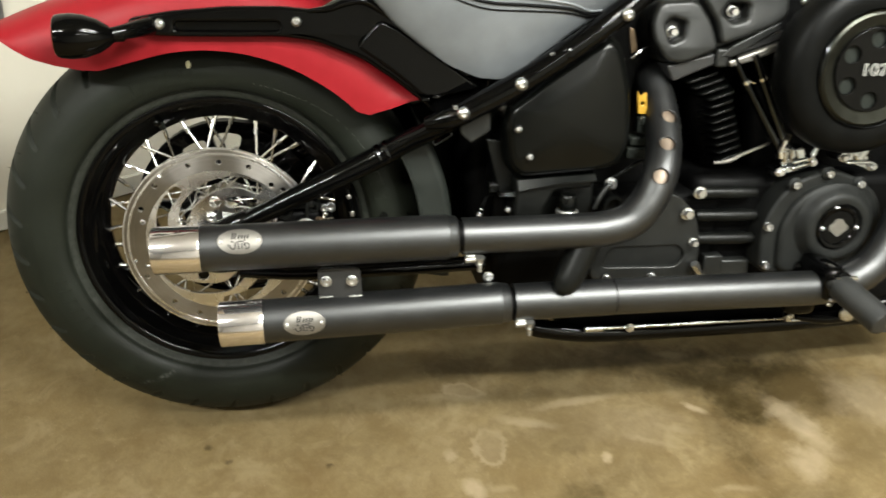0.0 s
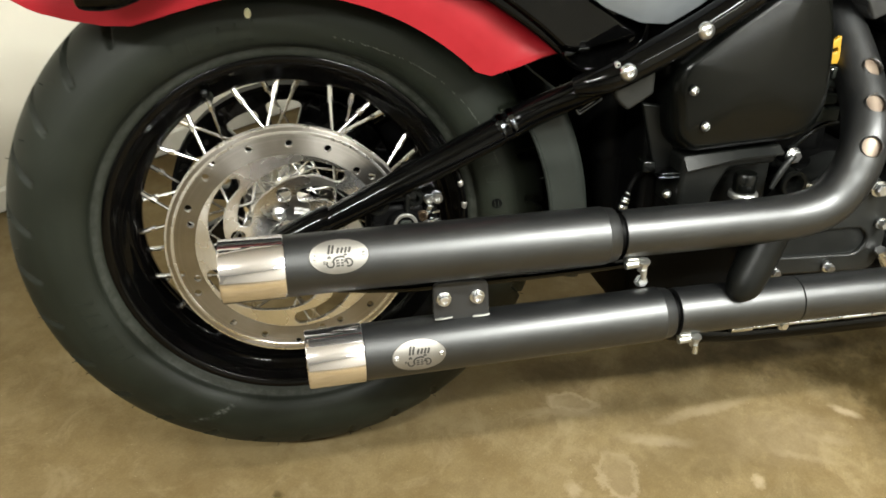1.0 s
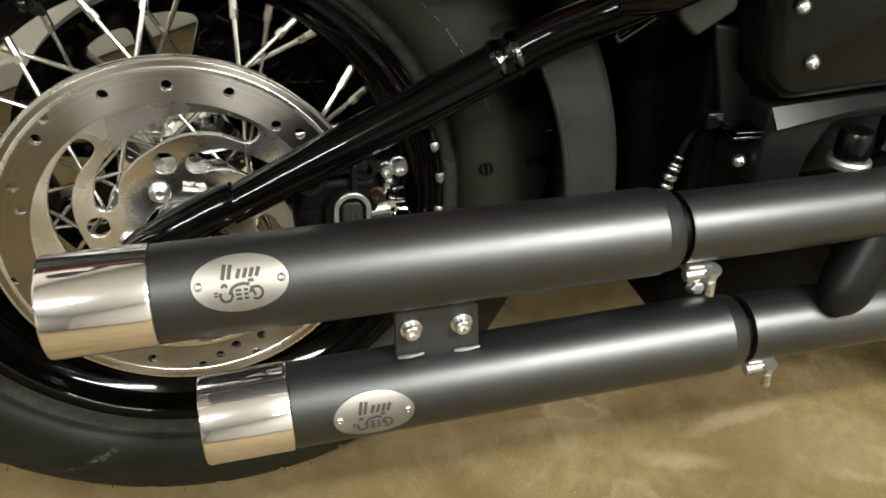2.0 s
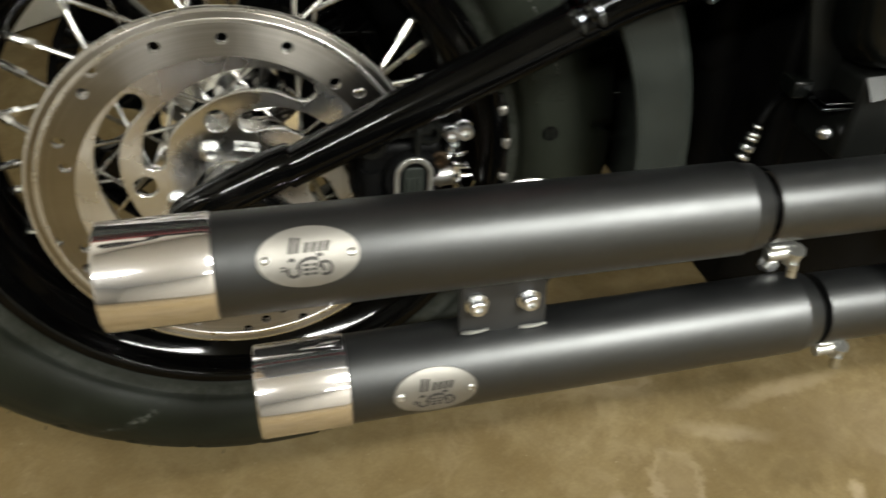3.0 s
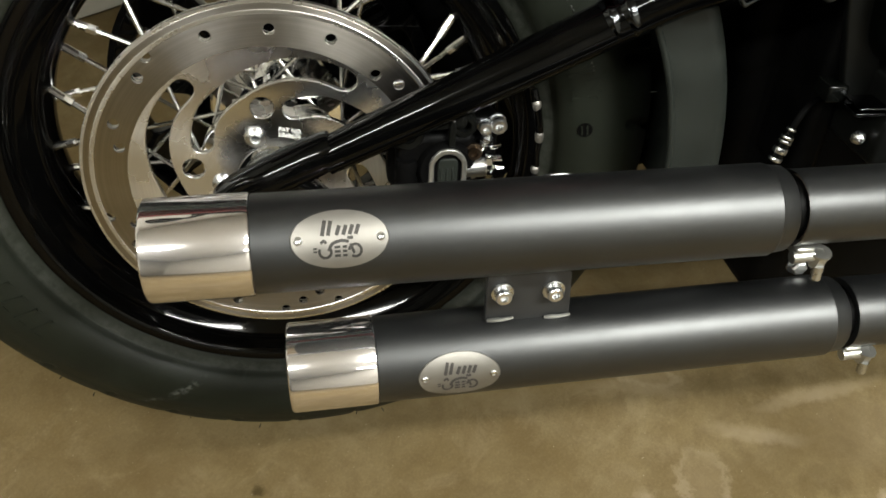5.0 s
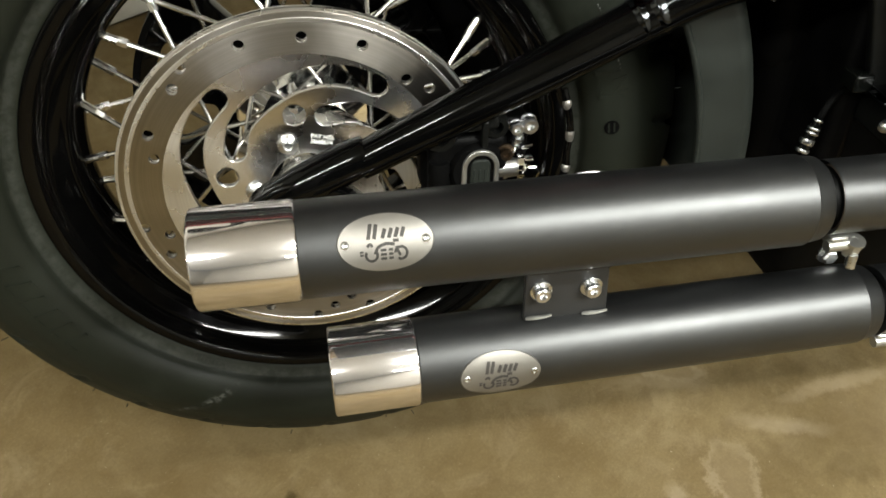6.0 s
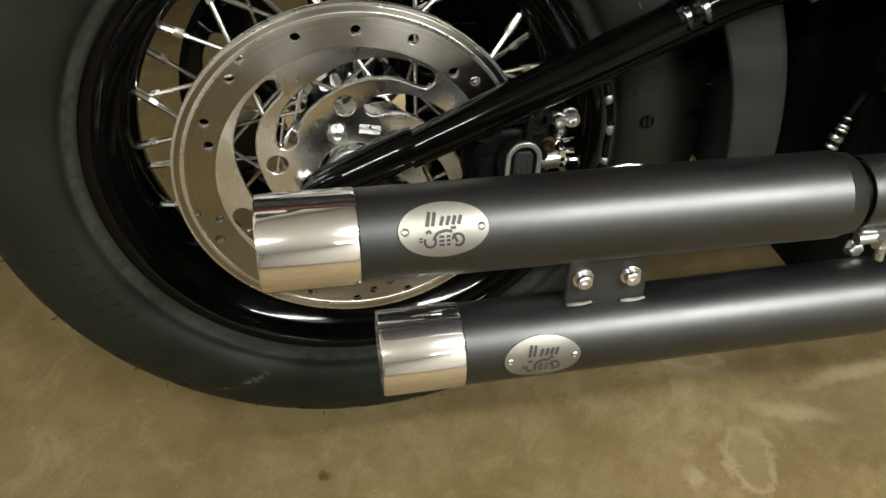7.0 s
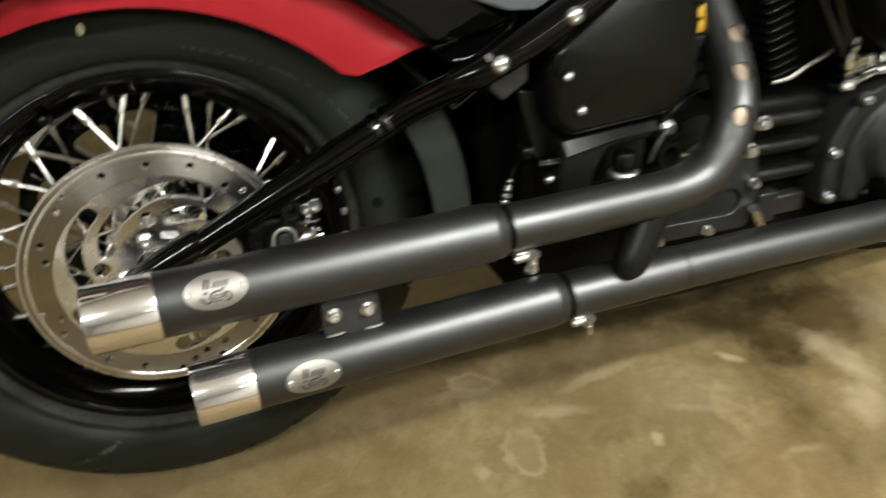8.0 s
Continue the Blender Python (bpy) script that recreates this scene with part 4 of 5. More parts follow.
part("flange", lathe([(-0.003, 0.004), (-0.003, 0.0165), (0.001, 0.0168), (0.003, 0.0155), (0.003, 0.004)], 28, True, m=pose(0.512, -0.180, 0.070, 90, 0, 0)), ALLOY, cap)

# inner fender in front of the tyre
def guard_fn(u, v):
    """A splash guard bent round the tyre: upright skirts on both sides, rounded shoulders, a crown across."""
    w = radians(31 - 40 * u)
    k = 2 * v - 1
    side = math.copysign(1.0, k)
    k = abs(k)
    if k > 0.62:
        y, r = 0.1180, 0.341 - 0.035 * (k - 0.62) / 0.38
    else:
        a = math.pi / 2 * min(1.0, (0.62 - k) / 0.22)
        y, r = 0.1040 + 0.014 * math.cos(a), 0.341 + 0.013 * math.sin(a)
        if k < 0.40:
            y = 0.1040 * k / 0.40
    return Vector((r * math.cos(w), side * y, r * math.sin(w)))


guard = part("inner_fender", skin(guard_fn, 36, 80, 0.0028), GUARD_PLASTIC, bike, "grey plastic splash guard bent round the tyre", sharp=60)
for side in (0.0, 1.0):
    part("rolled_edge", sweep([tuple(guard_fn(u, side)) for u in (0.0, 0.2, 0.4, 0.6, 0.8, 1.0)], 0.0026, 12), GUARD_PLASTIC, guard)

# swingarm
arm_line = [(0.0375, -0.118, 0.0425), (0.102, -0.118, 0.0742), (0.172, -0.117, 0.1076), (0.240, -0.117, 0.1413), (0.276, -0.128, 0.164), (0.316, -0.150, 0.1885), (0.36, -0.165, 0.2145)]
arm = part("swingarm", joined(sweep(arm_line, [0.0140, 0.0155, 0.0165, 0.0168, 0.0160, 0.0150, 0.0140], 28), sweep([(-0.026, -0.118, 0.0165), (0.0, -0.118, 0.029), (0.03, -0.118, 0.0435), (0.044, -0.118, 0.050)], [0.012, 0.0150, 0.0156, 0.0140], 24, squash=0.85)), GLOSS, bike, "gloss black tubular swingarm")
for a, b, c in (((0.2340, -0.117, 0.1400), (0.2385, -0.1171, 0.1423), (0.2430, -0.1178, 0.1445)), ((0.2460, -0.1182, 0.1460), (0.2510, -0.1190, 0.1488), (0.2560, -0.1202, 0.1518))):
    part("weld_collar", sweep([a, b, c], [0.0158, 0.0176, 0.0158], 28, 5), BLACK_CHROME, arm, "raised weld collar on the tube")
part("axle_plate", plate([rounded_poly([(-0.05, 0.012), (-0.04, -0.02), (-0.01, -0.035), (0.05, -0.03), (0.06, -0.01), (0.02, 0.03), (-0.02, 0.034)], 0.014)], -0.128, 0.022, 0.004), GLOSS, arm)
part("lower_tube", sweep([(0.03, -0.125, -0.030), (0.12, -0.135, -0.033), (0.25, -0.136, -0.031), (0.40, -0.13, -0.028)], 0.0115, 20), GLOSS, arm)
part("far_tube", sweep([(-0.02, 0.12, 0.0), (0.10, 0.12, 0.0785), (0.275, 0.12, 0.165), (0.40, 0.12, 0.2)], 0.014, 16), GLOSS, arm)

# caliper
cal = part("brake_caliper", joined(block(0.085, 0.168, -0.105, -0.082, 0.005, 0.066, 0.006), block(0.090, 0.150, -0.118, -0.10, 0.004, 0.058, 0.007)), DARK, bike, "dark cast brake caliper")
ring_out = rounded_poly([(0.1137, 0.0), (0.1137, 0.0395), (0.1215, 0.0490), (0.1345, 0.0490), (0.1424, 0.0395), (0.1424, 0.0)], 0.012)
ring_in = rounded_poly([(0.1176, 0.004), (0.1176, 0.0380), (0.1235, 0.0448), (0.1325, 0.0448), (0.1385, 0.0380), (0.1385, 0.004)], 0.010)
part("piston_ring", plate([ring_out, ring_in], -0.1255, 0.007, 0.001), ALLOY, cal)
part("piston_cap", plate([rounded_poly([(0.1205, 0.006), (0.1205, 0.037), (0.1230, 0.0405), (0.1332, 0.0405), (0.1358, 0.037), (0.1358, 0.006)], 0.008)], -0.1245, 0.006, 0.0015, res=3), GREY_PLASTIC, cal)
for x in (0.1232, 0.1275, 0.1318):
    part("cap_rib", block(x - 0.0008, x + 0.0008, -0.1255, -0.122, 0.008, 0.033, 0.0004, 1), GREY_PLASTIC, cal)
part("boss", lathe([(0.02, 0.010), (0.02, 0.022), (0, 0.0225), (-0.004, 0.020), (-0.004, 0)], 32, m=pose(0.1275, -0.119, 0.030)), DARK, cal)
for x, z, r in ((0.098, 0.058, 0.013), (0.140, 0.064, 0.010)):
    part("boss", lathe([(0.02, 0.004), (0.02, r), (0, r), (-0.003, r * 0.85), (-0.003, r * 0.5), (0.004, r * 0.45), (0.004, 0)], 24, m=pose(x, -0.116, z)), WRINKLE, cal)
part("bleed_screw", joined(rod((0.1555, -0.114, 0.046), (0.1585, -0.117, 0.057), 0.0028, 10), rod((0.1570, -0.1155, 0.0515), (0.1578, -0.1163, 0.0545), 0.0046, 6)), ZINC, cal)
part("spring_clip", joined(rod((0.149, -0.118, 0.0440), (0.1585, -0.120, 0.0475), 0.0013, 8), rod((0.152, -0.118, 0.0400), (0.1545, -0.120, 0.0480), 0.0013, 8), rod((0.160, -0.118, 0.0455), (0.1685, -0.118, 0.0470), 0.0014, 8)), CHROME, cal)
part("slide_pin", joined(rod((0.143, -0.116, 0.0275), (0.160, -0.116, 0.0290), 0.0080, 18), rod((0.1465, -0.116, 0.0278), (0.1490, -0.116, 0.0281), 0.0088, 18)), ZINC, cal)
part("banjo_bolt", joined(lathe([(0, 0.002), (0, 0.0105), (0.004, 0.0112), (0.0055, 0.0088), (0.012, 0.0086), (0.0135, 0.006), (0.0135, 0)], 24, m=pose(0.157, -0.117, 0.0300, 0, 0, -90)), lathe([(0.001, 0.002), (0.0, 0.0068), (-0.008, 0.0066), (-0.009, 0.0052), (-0.009, 0)], 6, m=pose(0.1655, -0.124, 0.0315))), CHROME, cal)
part("hose_union", sweep([(0.1635, -0.122, 0.0260), (0.1650, -0.122, 0.0190), (0.1690, -0.121, 0.0120), (0.176, -0.118, 0.004)], [0.0052, 0.0048, 0.0042, 0.0042], 14), CHROME, cal)
part("brass_bolt", joined(lathe([(0, 0.002), (0, 0.0070), (-0.002, 0.0070), (-0.0025, 0.0052), (-0.006, 0.0050), (-0.006, 0.0026), (-0.003, 0.0024), (-0.003, 0)], 20, m=pose(0.1480, -0.117, 0.0428))), BRASS, cal)
bolt(cal, (0.1662, -0.109, 0.0620), 0.0062, 0.009, "socket", "caliper_bolt")
bolt(cal, (0.1560, -0.112, 0.0610), 0.0050, 0.007, "socket", "caliper_bolt")
part("bridge", joined(block(0.100, 0.146, -0.122, -0.10, 0.0535, 0.0665, 0.004, m=pose(0, 0, 0, 0, -4, 0)), block(0.128, 0.133, -0.124, -0.10, 0.050, 0.072, 0.0015)), WRINKLE, cal)
part("body_end", block(0.142, 0.168, -0.108, -0.09, 0.000, 0.066, 0.004), DARK, cal)
part("spring", sweep([(0.0975 + 0.0050 * math.cos(w), -0.118 + 0.0050 * math.sin(w), 0.014 + 0.0011 * w) for w in np.arange(0, 14, 0.6)], 0.0011, 6, 1), ZINC, cal)
part("pin_boot", lathe([(-0.012, 0.004), (-0.012, 0.0075), (-0.006, 0.0088), (0.0, 0.0078), (0.006, 0.0088), (0.012, 0.0075), (0.012, 0.004)], 24, True, m=pose(0.0975, -0.117, 0.026, 90, 0, 0)), DARK, cal)


# ---- exhaust ----
def on_axis(a, b):
    """Local frame of a pipe: y runs from a to b, and the zero angle faces the right-hand side."""
    a, b = Vector(a), Vector(b)
    y = (b - a).normalized()
    z = Vector((0, 0, 1))
    z = (z - z.dot(y) * y).normalized()
    x = y.cross(z)
    return Matrix((x, y, z)).transposed().to_4x4(), a


def badge_piece(shape, m, base, r, along, angle, lift):
    """Wraps flat outlines (along, across) round the pipe."""
    bm = bmesh.new()
    bm.from_mesh(shape)
    for v in bm.verts:
        w = radians(angle) + v.co.z / r
        rr = r + lift - v.co.y
        v.co = Vector((0, 0, 0)) + base + m.to_3x3() @ Vector((rr * math.cos(w), along + v.co.x, rr * math.sin(w)))
    return bm


def grid_oval(a, b, thick):
    bm = bmesh.new()
    for s in (0, 1):
        c = bm.verts.new((0, s * thick, 0))
        prev = None
        for k in range(1, 8):
            f = k / 7
            rr = (1.0 if k < 7 else 1.0 - 0.02 * (1 - s))
            ring = [bm.verts.new((a * f * rr * math.cos(t), s * thick, b * f * rr * math.sin(t))) for t in (2 * math.pi * i / 48 for i in range(48))]
            for i in range(48):
                j = (i + 1) % 48
                if prev is None:
                    bm.faces.new((c, ring[i], ring[j]))
                else:
                    bm.faces.new((prev[i], ring[i], ring[j], prev[j]))
            prev = ring
        if s == 0:
            first = prev
    for i in range(48):
        j = (i + 1) % 48
        bm.faces.new((first[i], prev[i], prev[j], first[j]))
    return finish(bm)


def stroke(points, w, n=6):
    """A flat ribbon through points, given as (along, across)."""
    line = [Vector(p[:2]) for p in smooth_line(points, n)]
    w *= 1.35
    bm = bmesh.new()
    rows = []
    for i, p in enumerate(line):
        d = (line[min(i + 1, len(line) - 1)] - line[max(i - 1, 0)]).normalized()
        o = Vector((-d.y, d.x)) * w / 2
        rows.append((bm.verts.new((p.x + o.x, 0, p.y + o.y)), bm.verts.new((p.x - o.x, 0, p.y - o.y))))
    for a, b in zip(rows, rows[1:]):
        bm.faces.new((a[0], b[0], b[1], a[1]))
    return bm


def emblem_shapes():
    """A row of slanted bars over a two-wheeled swoosh, with no letters."""
    s = []
    for x, h in ((-0.0095, 0.0090), (-0.0060, 0.0085), (-0.0010, 0.0055), (0.0030, 0.0055), (0.0068, 0.0055), (0.0105, 0.0055)):
        s.append(stroke([(x - 0.0009, 0.0022), (x + 0.0012, 0.0022 + h)], 0.0017))
    ring = [(0.0035 * math.cos(t), 0.0035 * math.sin(t)) for t in np.arange(2.6, 7.2, 0.35)]
    s.append(stroke([(-0.0090 + a, -0.0070 + b) for a, b in ring], 0.0012, 2))
    ring = [(0.0036 * math.cos(t), 0.0036 * math.sin(t)) for t in np.arange(-2.2, 3.2, 0.35)]
    s.append(stroke([(0.0088 + a, -0.0070 + b) for a, b in ring], 0.0012, 2))
    s.append(stroke([(-0.0070, -0.0065), (-0.0045, -0.0025), (0.0010, -0.0010), (0.0052, -0.0018)], 0.0014))
    s.append(stroke([(-0.0115, -0.0020), (-0.0095, -0.0006), (-0.0082, -0.0022)], 0.0012))
    for z in (-0.0045, -0.0070, -0.0095):
        s.append(stroke([(-0.0035, z), (0.0000, z)], 0.0011))
        s.append(stroke([(0.0014, z), (0.0040, z)], 0.0011))
    s.append(stroke([(0.0060, -0.0030), (0.0082, -0.0085)], 0.0012))
    s.append(stroke([(0.0062, -0.0005), (0.0062, 0.0014)], 0.0026))
    for z in (-0.0048, -0.0066):
        s.append(stroke([(-0.0160, z), (-0.0138, z)], 0.0008))
    return finish(joined(*s))


OVAL = grid_oval(0.0295, 0.0180, 0.0012)
EMBLEM = emblem_shapes()
MR = 0.0316


def muffler(a, b, badge_at, badge_angle, start, tip):
    m, base = on_axis(a, b)
    length = (Vector(b) - Vector(a)).length
    place = Matrix.Translation(base) @ m
    ob = part("muffler", lathe([(tip, MR - 0.004), (tip, MR - 0.0006), (tip + 0.0006, MR), (length - 0.0135, MR), (length - 0.0128, MR - 0.0005), (length - 0.0115, MR - 0.0012), (length - 0.0015, MR - 0.0024), (length, MR - 0.0036), (length, 0.02)], 72, m=place), SATIN, bike, "satin black slip-on muffler with polished tip")
    part("joint_ring", lathe([(length - 0.001, 0.015), (length - 0.001, 0.0228), (length + 0.009, 0.0228), (length + 0.009, 0.015)], 56, m=place), DARK, ob)
    part("tip", lathe([(start, MR - 0.0035), (start, MR - 0.0004), (start + 0.0008, MR + 0.0006), (start + 0.0022, MR + 0.0010), (tip - 0.0025, MR + 0.0010), (tip - 0.0005, MR + 0.0004), (tip - 0.0005, MR - 0.003), (tip + 0.02, MR - 0.0035)], 96, True, m=place), POLISHED, ob, "polished stainless exhaust tip")
    part("baffle", lathe([(0.028, MR - 0.0036), (0.028, 0.018), (0.05, 0.018), (0.05, 0)], 40, m=place), DARK, ob)
    part("badge", badge_piece(OVAL, m, base, MR, badge_at, badge_angle, 0.0014), BADGE, ob, "oval brushed steel maker's badge")
    tagged(part("emblem", badge_piece(EMBLEM, m, base, MR, badge_at, badge_angle, 0.0018), INK, ob), "dark cut-out strokes", kind="stuff")
    for s in (-1, 1):
        w = radians(badge_angle)
        c = base + m.to_3x3() @ Vector(((MR + 0.001) * math.cos(w), badge_at + s * 0.0245, (MR + 0.001) * math.sin(w)))
        nrm = m.to_3x3() @ Vector((math.cos(w), 0, math.sin(w)))
        turn = nrm.to_track_quat("-Y", "Z").to_matrix().to_4x4()
        rv = lathe([(0, 0.0028), (-0.0008, 0.0026), (-0.0014, 0.0016), (-0.0010, 0.0008), (-0.0010, 0)], 14)
        rv.transform(Matrix.Translation(c) @ turn)
        part("rivet", rv, ZINC, ob)
    return ob


UP_A, UP_B = (-0.078, -0.220, 0.0397), (0.340, -0.220, 0.0497)
LO_A, LO_B = (0.003, -0.208, -0.0795), (0.424, -0.208, -0.0620)
muffler(UP_A, UP_B, 0.121, 35, 0.0040, 0.0680)
muffler(LO_A, LO_B, 0.121, 11, 0.0018, 0.0638)


def clamp(x, y, z):
    """A T-bolt clamp: a barrel along the pipe, a fat nut hanging from its front end, the bolt's tail below."""
    ob = part("exhaust_clamp", joined(rod((x - 0.011, y, z), (x + 0.004, y, z + 0.001), 0.0046, 16), block(x - 0.010, x + 0.004, y - 0.002, y + 0.012, z, z + 0.008, 0.002)), ALLOY, bike, "zinc-plated exhaust clamp")
    part("clamp_nut", lathe([(0, 0.002), (0, 0.0052), (0.0015, 0.0058), (0.011, 0.0058), (0.0125, 0.0052), (0.0125, 0.002)], 6, m=pose(x + 0.009, y - 0.002, z + 0.004, -80, 0, 0)), ALLOY, ob)
    part("clamp_bolt", rod((x + 0.009, y - 0.004, z - 0.006), (x + 0.009, y - 0.005, z - 0.016), 0.0038, 12), ZINC, ob)
    part("washer", lathe([(0, 0.003), (0, 0.0076), (0.0018, 0.0076), (0.0018, 0.003)], 20, True, m=pose(x + 0.009, y - 0.001, z + 0.0045, -80, 0, 0)), ALLOY, ob)
    return ob


clamp(0.362, -0.236, 0.0190)
clamp(0.444, -0.226, -0.0905)

PR = 0.0262
rear_line = [(0.3465, -0.220, 0.0497), (0.42, -0.218, 0.0501), (0.50, -0.215, 0.0505), (0.558, -0.213, 0.0525), (0.599, -0.211, 0.0640), (0.626, -0.206, 0.0920), (0.643, -0.195, 0.126), (0.656, -0.170, 0.156), (0.664, -0.138, 0.186), (0.667, -0.105, 0.216), (0.667, -0.072, 0.244), (0.680, -0.04, 0.260)]
HOLES = [(0.6655, -0.1515, 0.2035), (0.6525, -0.1875, 0.1725), (0.6335, -0.2250, 0.1365)]


def holed(bm, centres, r):
    kill = [f for f in bm.faces if any((f.calc_center_median() - Vector(c)).length < r for c in centres)]
    bmesh.ops.delete(bm, geom=kill, context="FACES")
    return bm


def nearest_on(line, c):
    """The nearest point of a line to c."""
    best = min(line, key=lambda p: (Vector(p[:3]) - Vector(c)).length)
    return Vector(best[:3])


dense = smooth_line(rear_line, 24)
surf_holes = []
for c in HOLES:
    p = nearest_on(dense, c)
    surf_holes.append(p + (Vector(c) - p).normalized() * PR)
shield = part("rear_pipe_shield", holed(sweep(rear_line, PR, 96, 24, False), surf_holes, 0.0120), SATIN, bike, "satin black header pipe heat shield with round vents")
part("rear_header_pipe", sweep(rear_line, 0.0226, 32, 8), TANSTEEL, shield, "heat-tinted steel header pipe inside the shield")
for c in surf_holes:
    p = nearest_on(dense, c)
    turn = (c - p).to_track_quat("Y", "Z").to_matrix().to_4x4()
    part("vent_rim", lathe([(-0.0044, 0.0112), (-0.0008, 0.0113), (-0.0004, 0.0120), (-0.0024, 0.0134), (-0.0046, 0.0130)], 28, True, m=Matrix.Translation(c) @ turn), SATIN, shield)

front_line = [(0.4305, -0.208, -0.0618), (0.50, -0.208, -0.0605), (0.5835, -0.208, -0.0590)]
front_line2 = [(0.5855, -0.208, -0.0590), (0.70, -0.208, -0.0580), (0.82, -0.209, -0.0570), (0.920, -0.208, -0.0565), (0.968, -0.206, -0.0500), (1.008, -0.202, -0.0300), (1.036, -0.196, 0.0020), (1.060, -0.185, 0.045), (1.075, -0.175, 0.085)]
fp = part("front_header_pipe", sweep(front_line2, 0.0274, 48, 10), SATIN, bike, "satin black front header pipe")
part("pipe_sleeve", sweep(front_line, 0.0279, 48, 6), SATIN, fp)
part("seam_ring", rod((0.580, -0.208, -0.0590), (0.590, -0.208, -0.0590), 0.0258, 40), DARK, fp)
part("crossover_tube", sweep([(0.546, -0.205, 0.055), (0.526, -0.214, 0.012), (0.508, -0.222, -0.022), (0.500, -0.226, -0.036), (0.497, -0.228, -0.043)], [0.0225, 0.0225, 0.0210, 0.015, 0.006], 28), WRINKLE, fp, "satin black crossover tube")

brk = part("muffler_bracket", plate([rounded_poly([(0.1445, -0.045), (0.1435, 0.0), (0.150, 0.004), (0.196, 0.004), (0.204, 0.0), (0.207, -0.045)], 0.004)], -0.214, 0.006, 0.001), LIT_BLACK, bike, "black steel bracket between the mufflers")
for x in (0.155, 0.192):
    part("washer", lathe([(0.0005, 0.003), (0.0005, 0.0082), (-0.0013, 0.0082), (-0.0016, 0.0077), (-0.0016, 0.003)], 24, True, m=pose(x, -0.214, -0.0155)), ZINC, brk)
    bolt(brk, (x, -0.2155, -0.0155), 0.0058, 0.0062, "socket", "bracket_bolt")
for x in (0.155, 0.197):
    part("weld_bead", sweep([(x - 0.0095, -0.2158, -0.0392), (x - 0.004, -0.2162, -0.0388), (x + 0.002, -0.2164, -0.0386), (x + 0.0095, -0.2158, -0.0378)], [0.0012, 0.0017, 0.0014, 0.0011], 8, 6), ALLOY, brk)

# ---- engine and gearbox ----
# Plain dark blocks fill unseen gaps, with shade in their colour.
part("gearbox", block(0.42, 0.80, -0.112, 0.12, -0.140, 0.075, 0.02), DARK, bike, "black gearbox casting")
part("guard_backfill", block(0.385, 0.47, -0.060, 0.12, -0.06, 0.27, 0.02), DARK, bike, "dark filler block behind the splash guard")
part("cover_backfill", block(0.38, 0.70, -0.06, 0.12, 0.06, 0.36, 0.02), DARK, bike, "dark filler block behind the side cover")
part("frame_backbone", block(0.40, 1.10, -0.035, 0.10, 0.33, 0.44, 0.03), DARK, bike, "dark filler block in place of the frame backbone")
part("front_cylinder", block(0.85, 1.32, -0.06, 0.12, 0.05, 0.42, 0.03), DARK, bike, "dark filler block for the shaded front cylinder")
part("intake", block(0.62, 0.90, 0.03, 0.12, 0.10, 0.36, 0.02), DARK, bike, "dark filler block between the cylinders")
TC = [(0.570, -0.062), (0.572, 0.020), (0.600, 0.050), (0.640, 0.070), (0.680, 0.084), (0.706, 0.078), (0.738, 0.045), (0.750, -0.005), (0.748, -0.050), (0.735, -0.066)]
tc = part("gearbox_cover", plate([rounded_poly(TC, 0.02), rounded_poly([(0.587, -0.038), (0.600, -0.006), (0.712, -0.004), (0.726, -0.020), (0.714, -0.041)], 0.012)], -0.142, 0.010, 0.003, res=3), CASTING, bike, "satin black gearbox end cover")
part("cover_back", plate([rounded_poly(TC, 0.02)], -0.136, 0.05, 0.002), CASTING, tc)
for x, y, z in ((0.719, -0.144, 0.050), (0.735, -0.144, 0.002), (0.596, -0.144, -0.0545), (0.672, -0.144, -0.0540)):
    bolt(tc, (x, y, z), 0.0075 if z > 0.04 else 0.0055, 0.012, "hex", "cover_bolt")
bolt(bike, (0.587, -0.149, 0.1025), 0.0075, 0.010, "hex", "gearbox_bolt")
bolt(bike, (0.427, -0.160, 0.0685), 0.0055, 0.006, "button", "frame_bolt")
bolt(bike, (0.396, -0.185, -0.0285), 0.0060, 0.008, "hex", "frame_bolt")

part("sump", block(0.56, 1.30, -0.045, 0.10, -0.205, -0.12, 0.015), DARK, bike, "dark filler block under the engine")
# Shade is in the near-black case; only its ribs are lighter.
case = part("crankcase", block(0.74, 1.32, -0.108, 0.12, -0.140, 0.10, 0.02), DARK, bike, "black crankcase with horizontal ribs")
for z, x1 in ((0.078, 0.835), (0.040, 0.840), (0.001, 0.842)):
    part("rib", sweep([(0.745, -0.125, z + 0.001), (0.75, -0.127, z), (x1 - 0.004, -0.127, z - 0.001), (x1, -0.125, z - 0.001)], [0.006, 0.0095, 0.0095, 0.005], 18, 4), WRINKLE, case)
    part("rib_web", block(0.75, x1, -0.122, -0.098, z - 0.004, z + 0.004, 0.002), WRINKLE, case)
bolt(case, (0.738, -0.138, 0.082), 0.0075, 0.012, "hex", "case_bolt")

part("mount_block", block(0.768, 0.800, -0.128, -0.10, -0.075, -0.030, 0.003), CASTING, case)
part("mount_foot", block(0.795, 0.850, -0.124, -0.10, -0.070, -0.040, 0.004), CASTING, case)
part("drain_plug", joined(rod((0.742, -0.150, -0.038), (0.760, -0.146, -0.062), 0.0055, 10), rod((0.739, -0.151, -0.033), (0.744, -0.150, -0.040), 0.0072, 6)), ZINC, case)

# rear cylinder
axis_m = pose(0.770, 0.0, 0.19, 0, -19, 0)
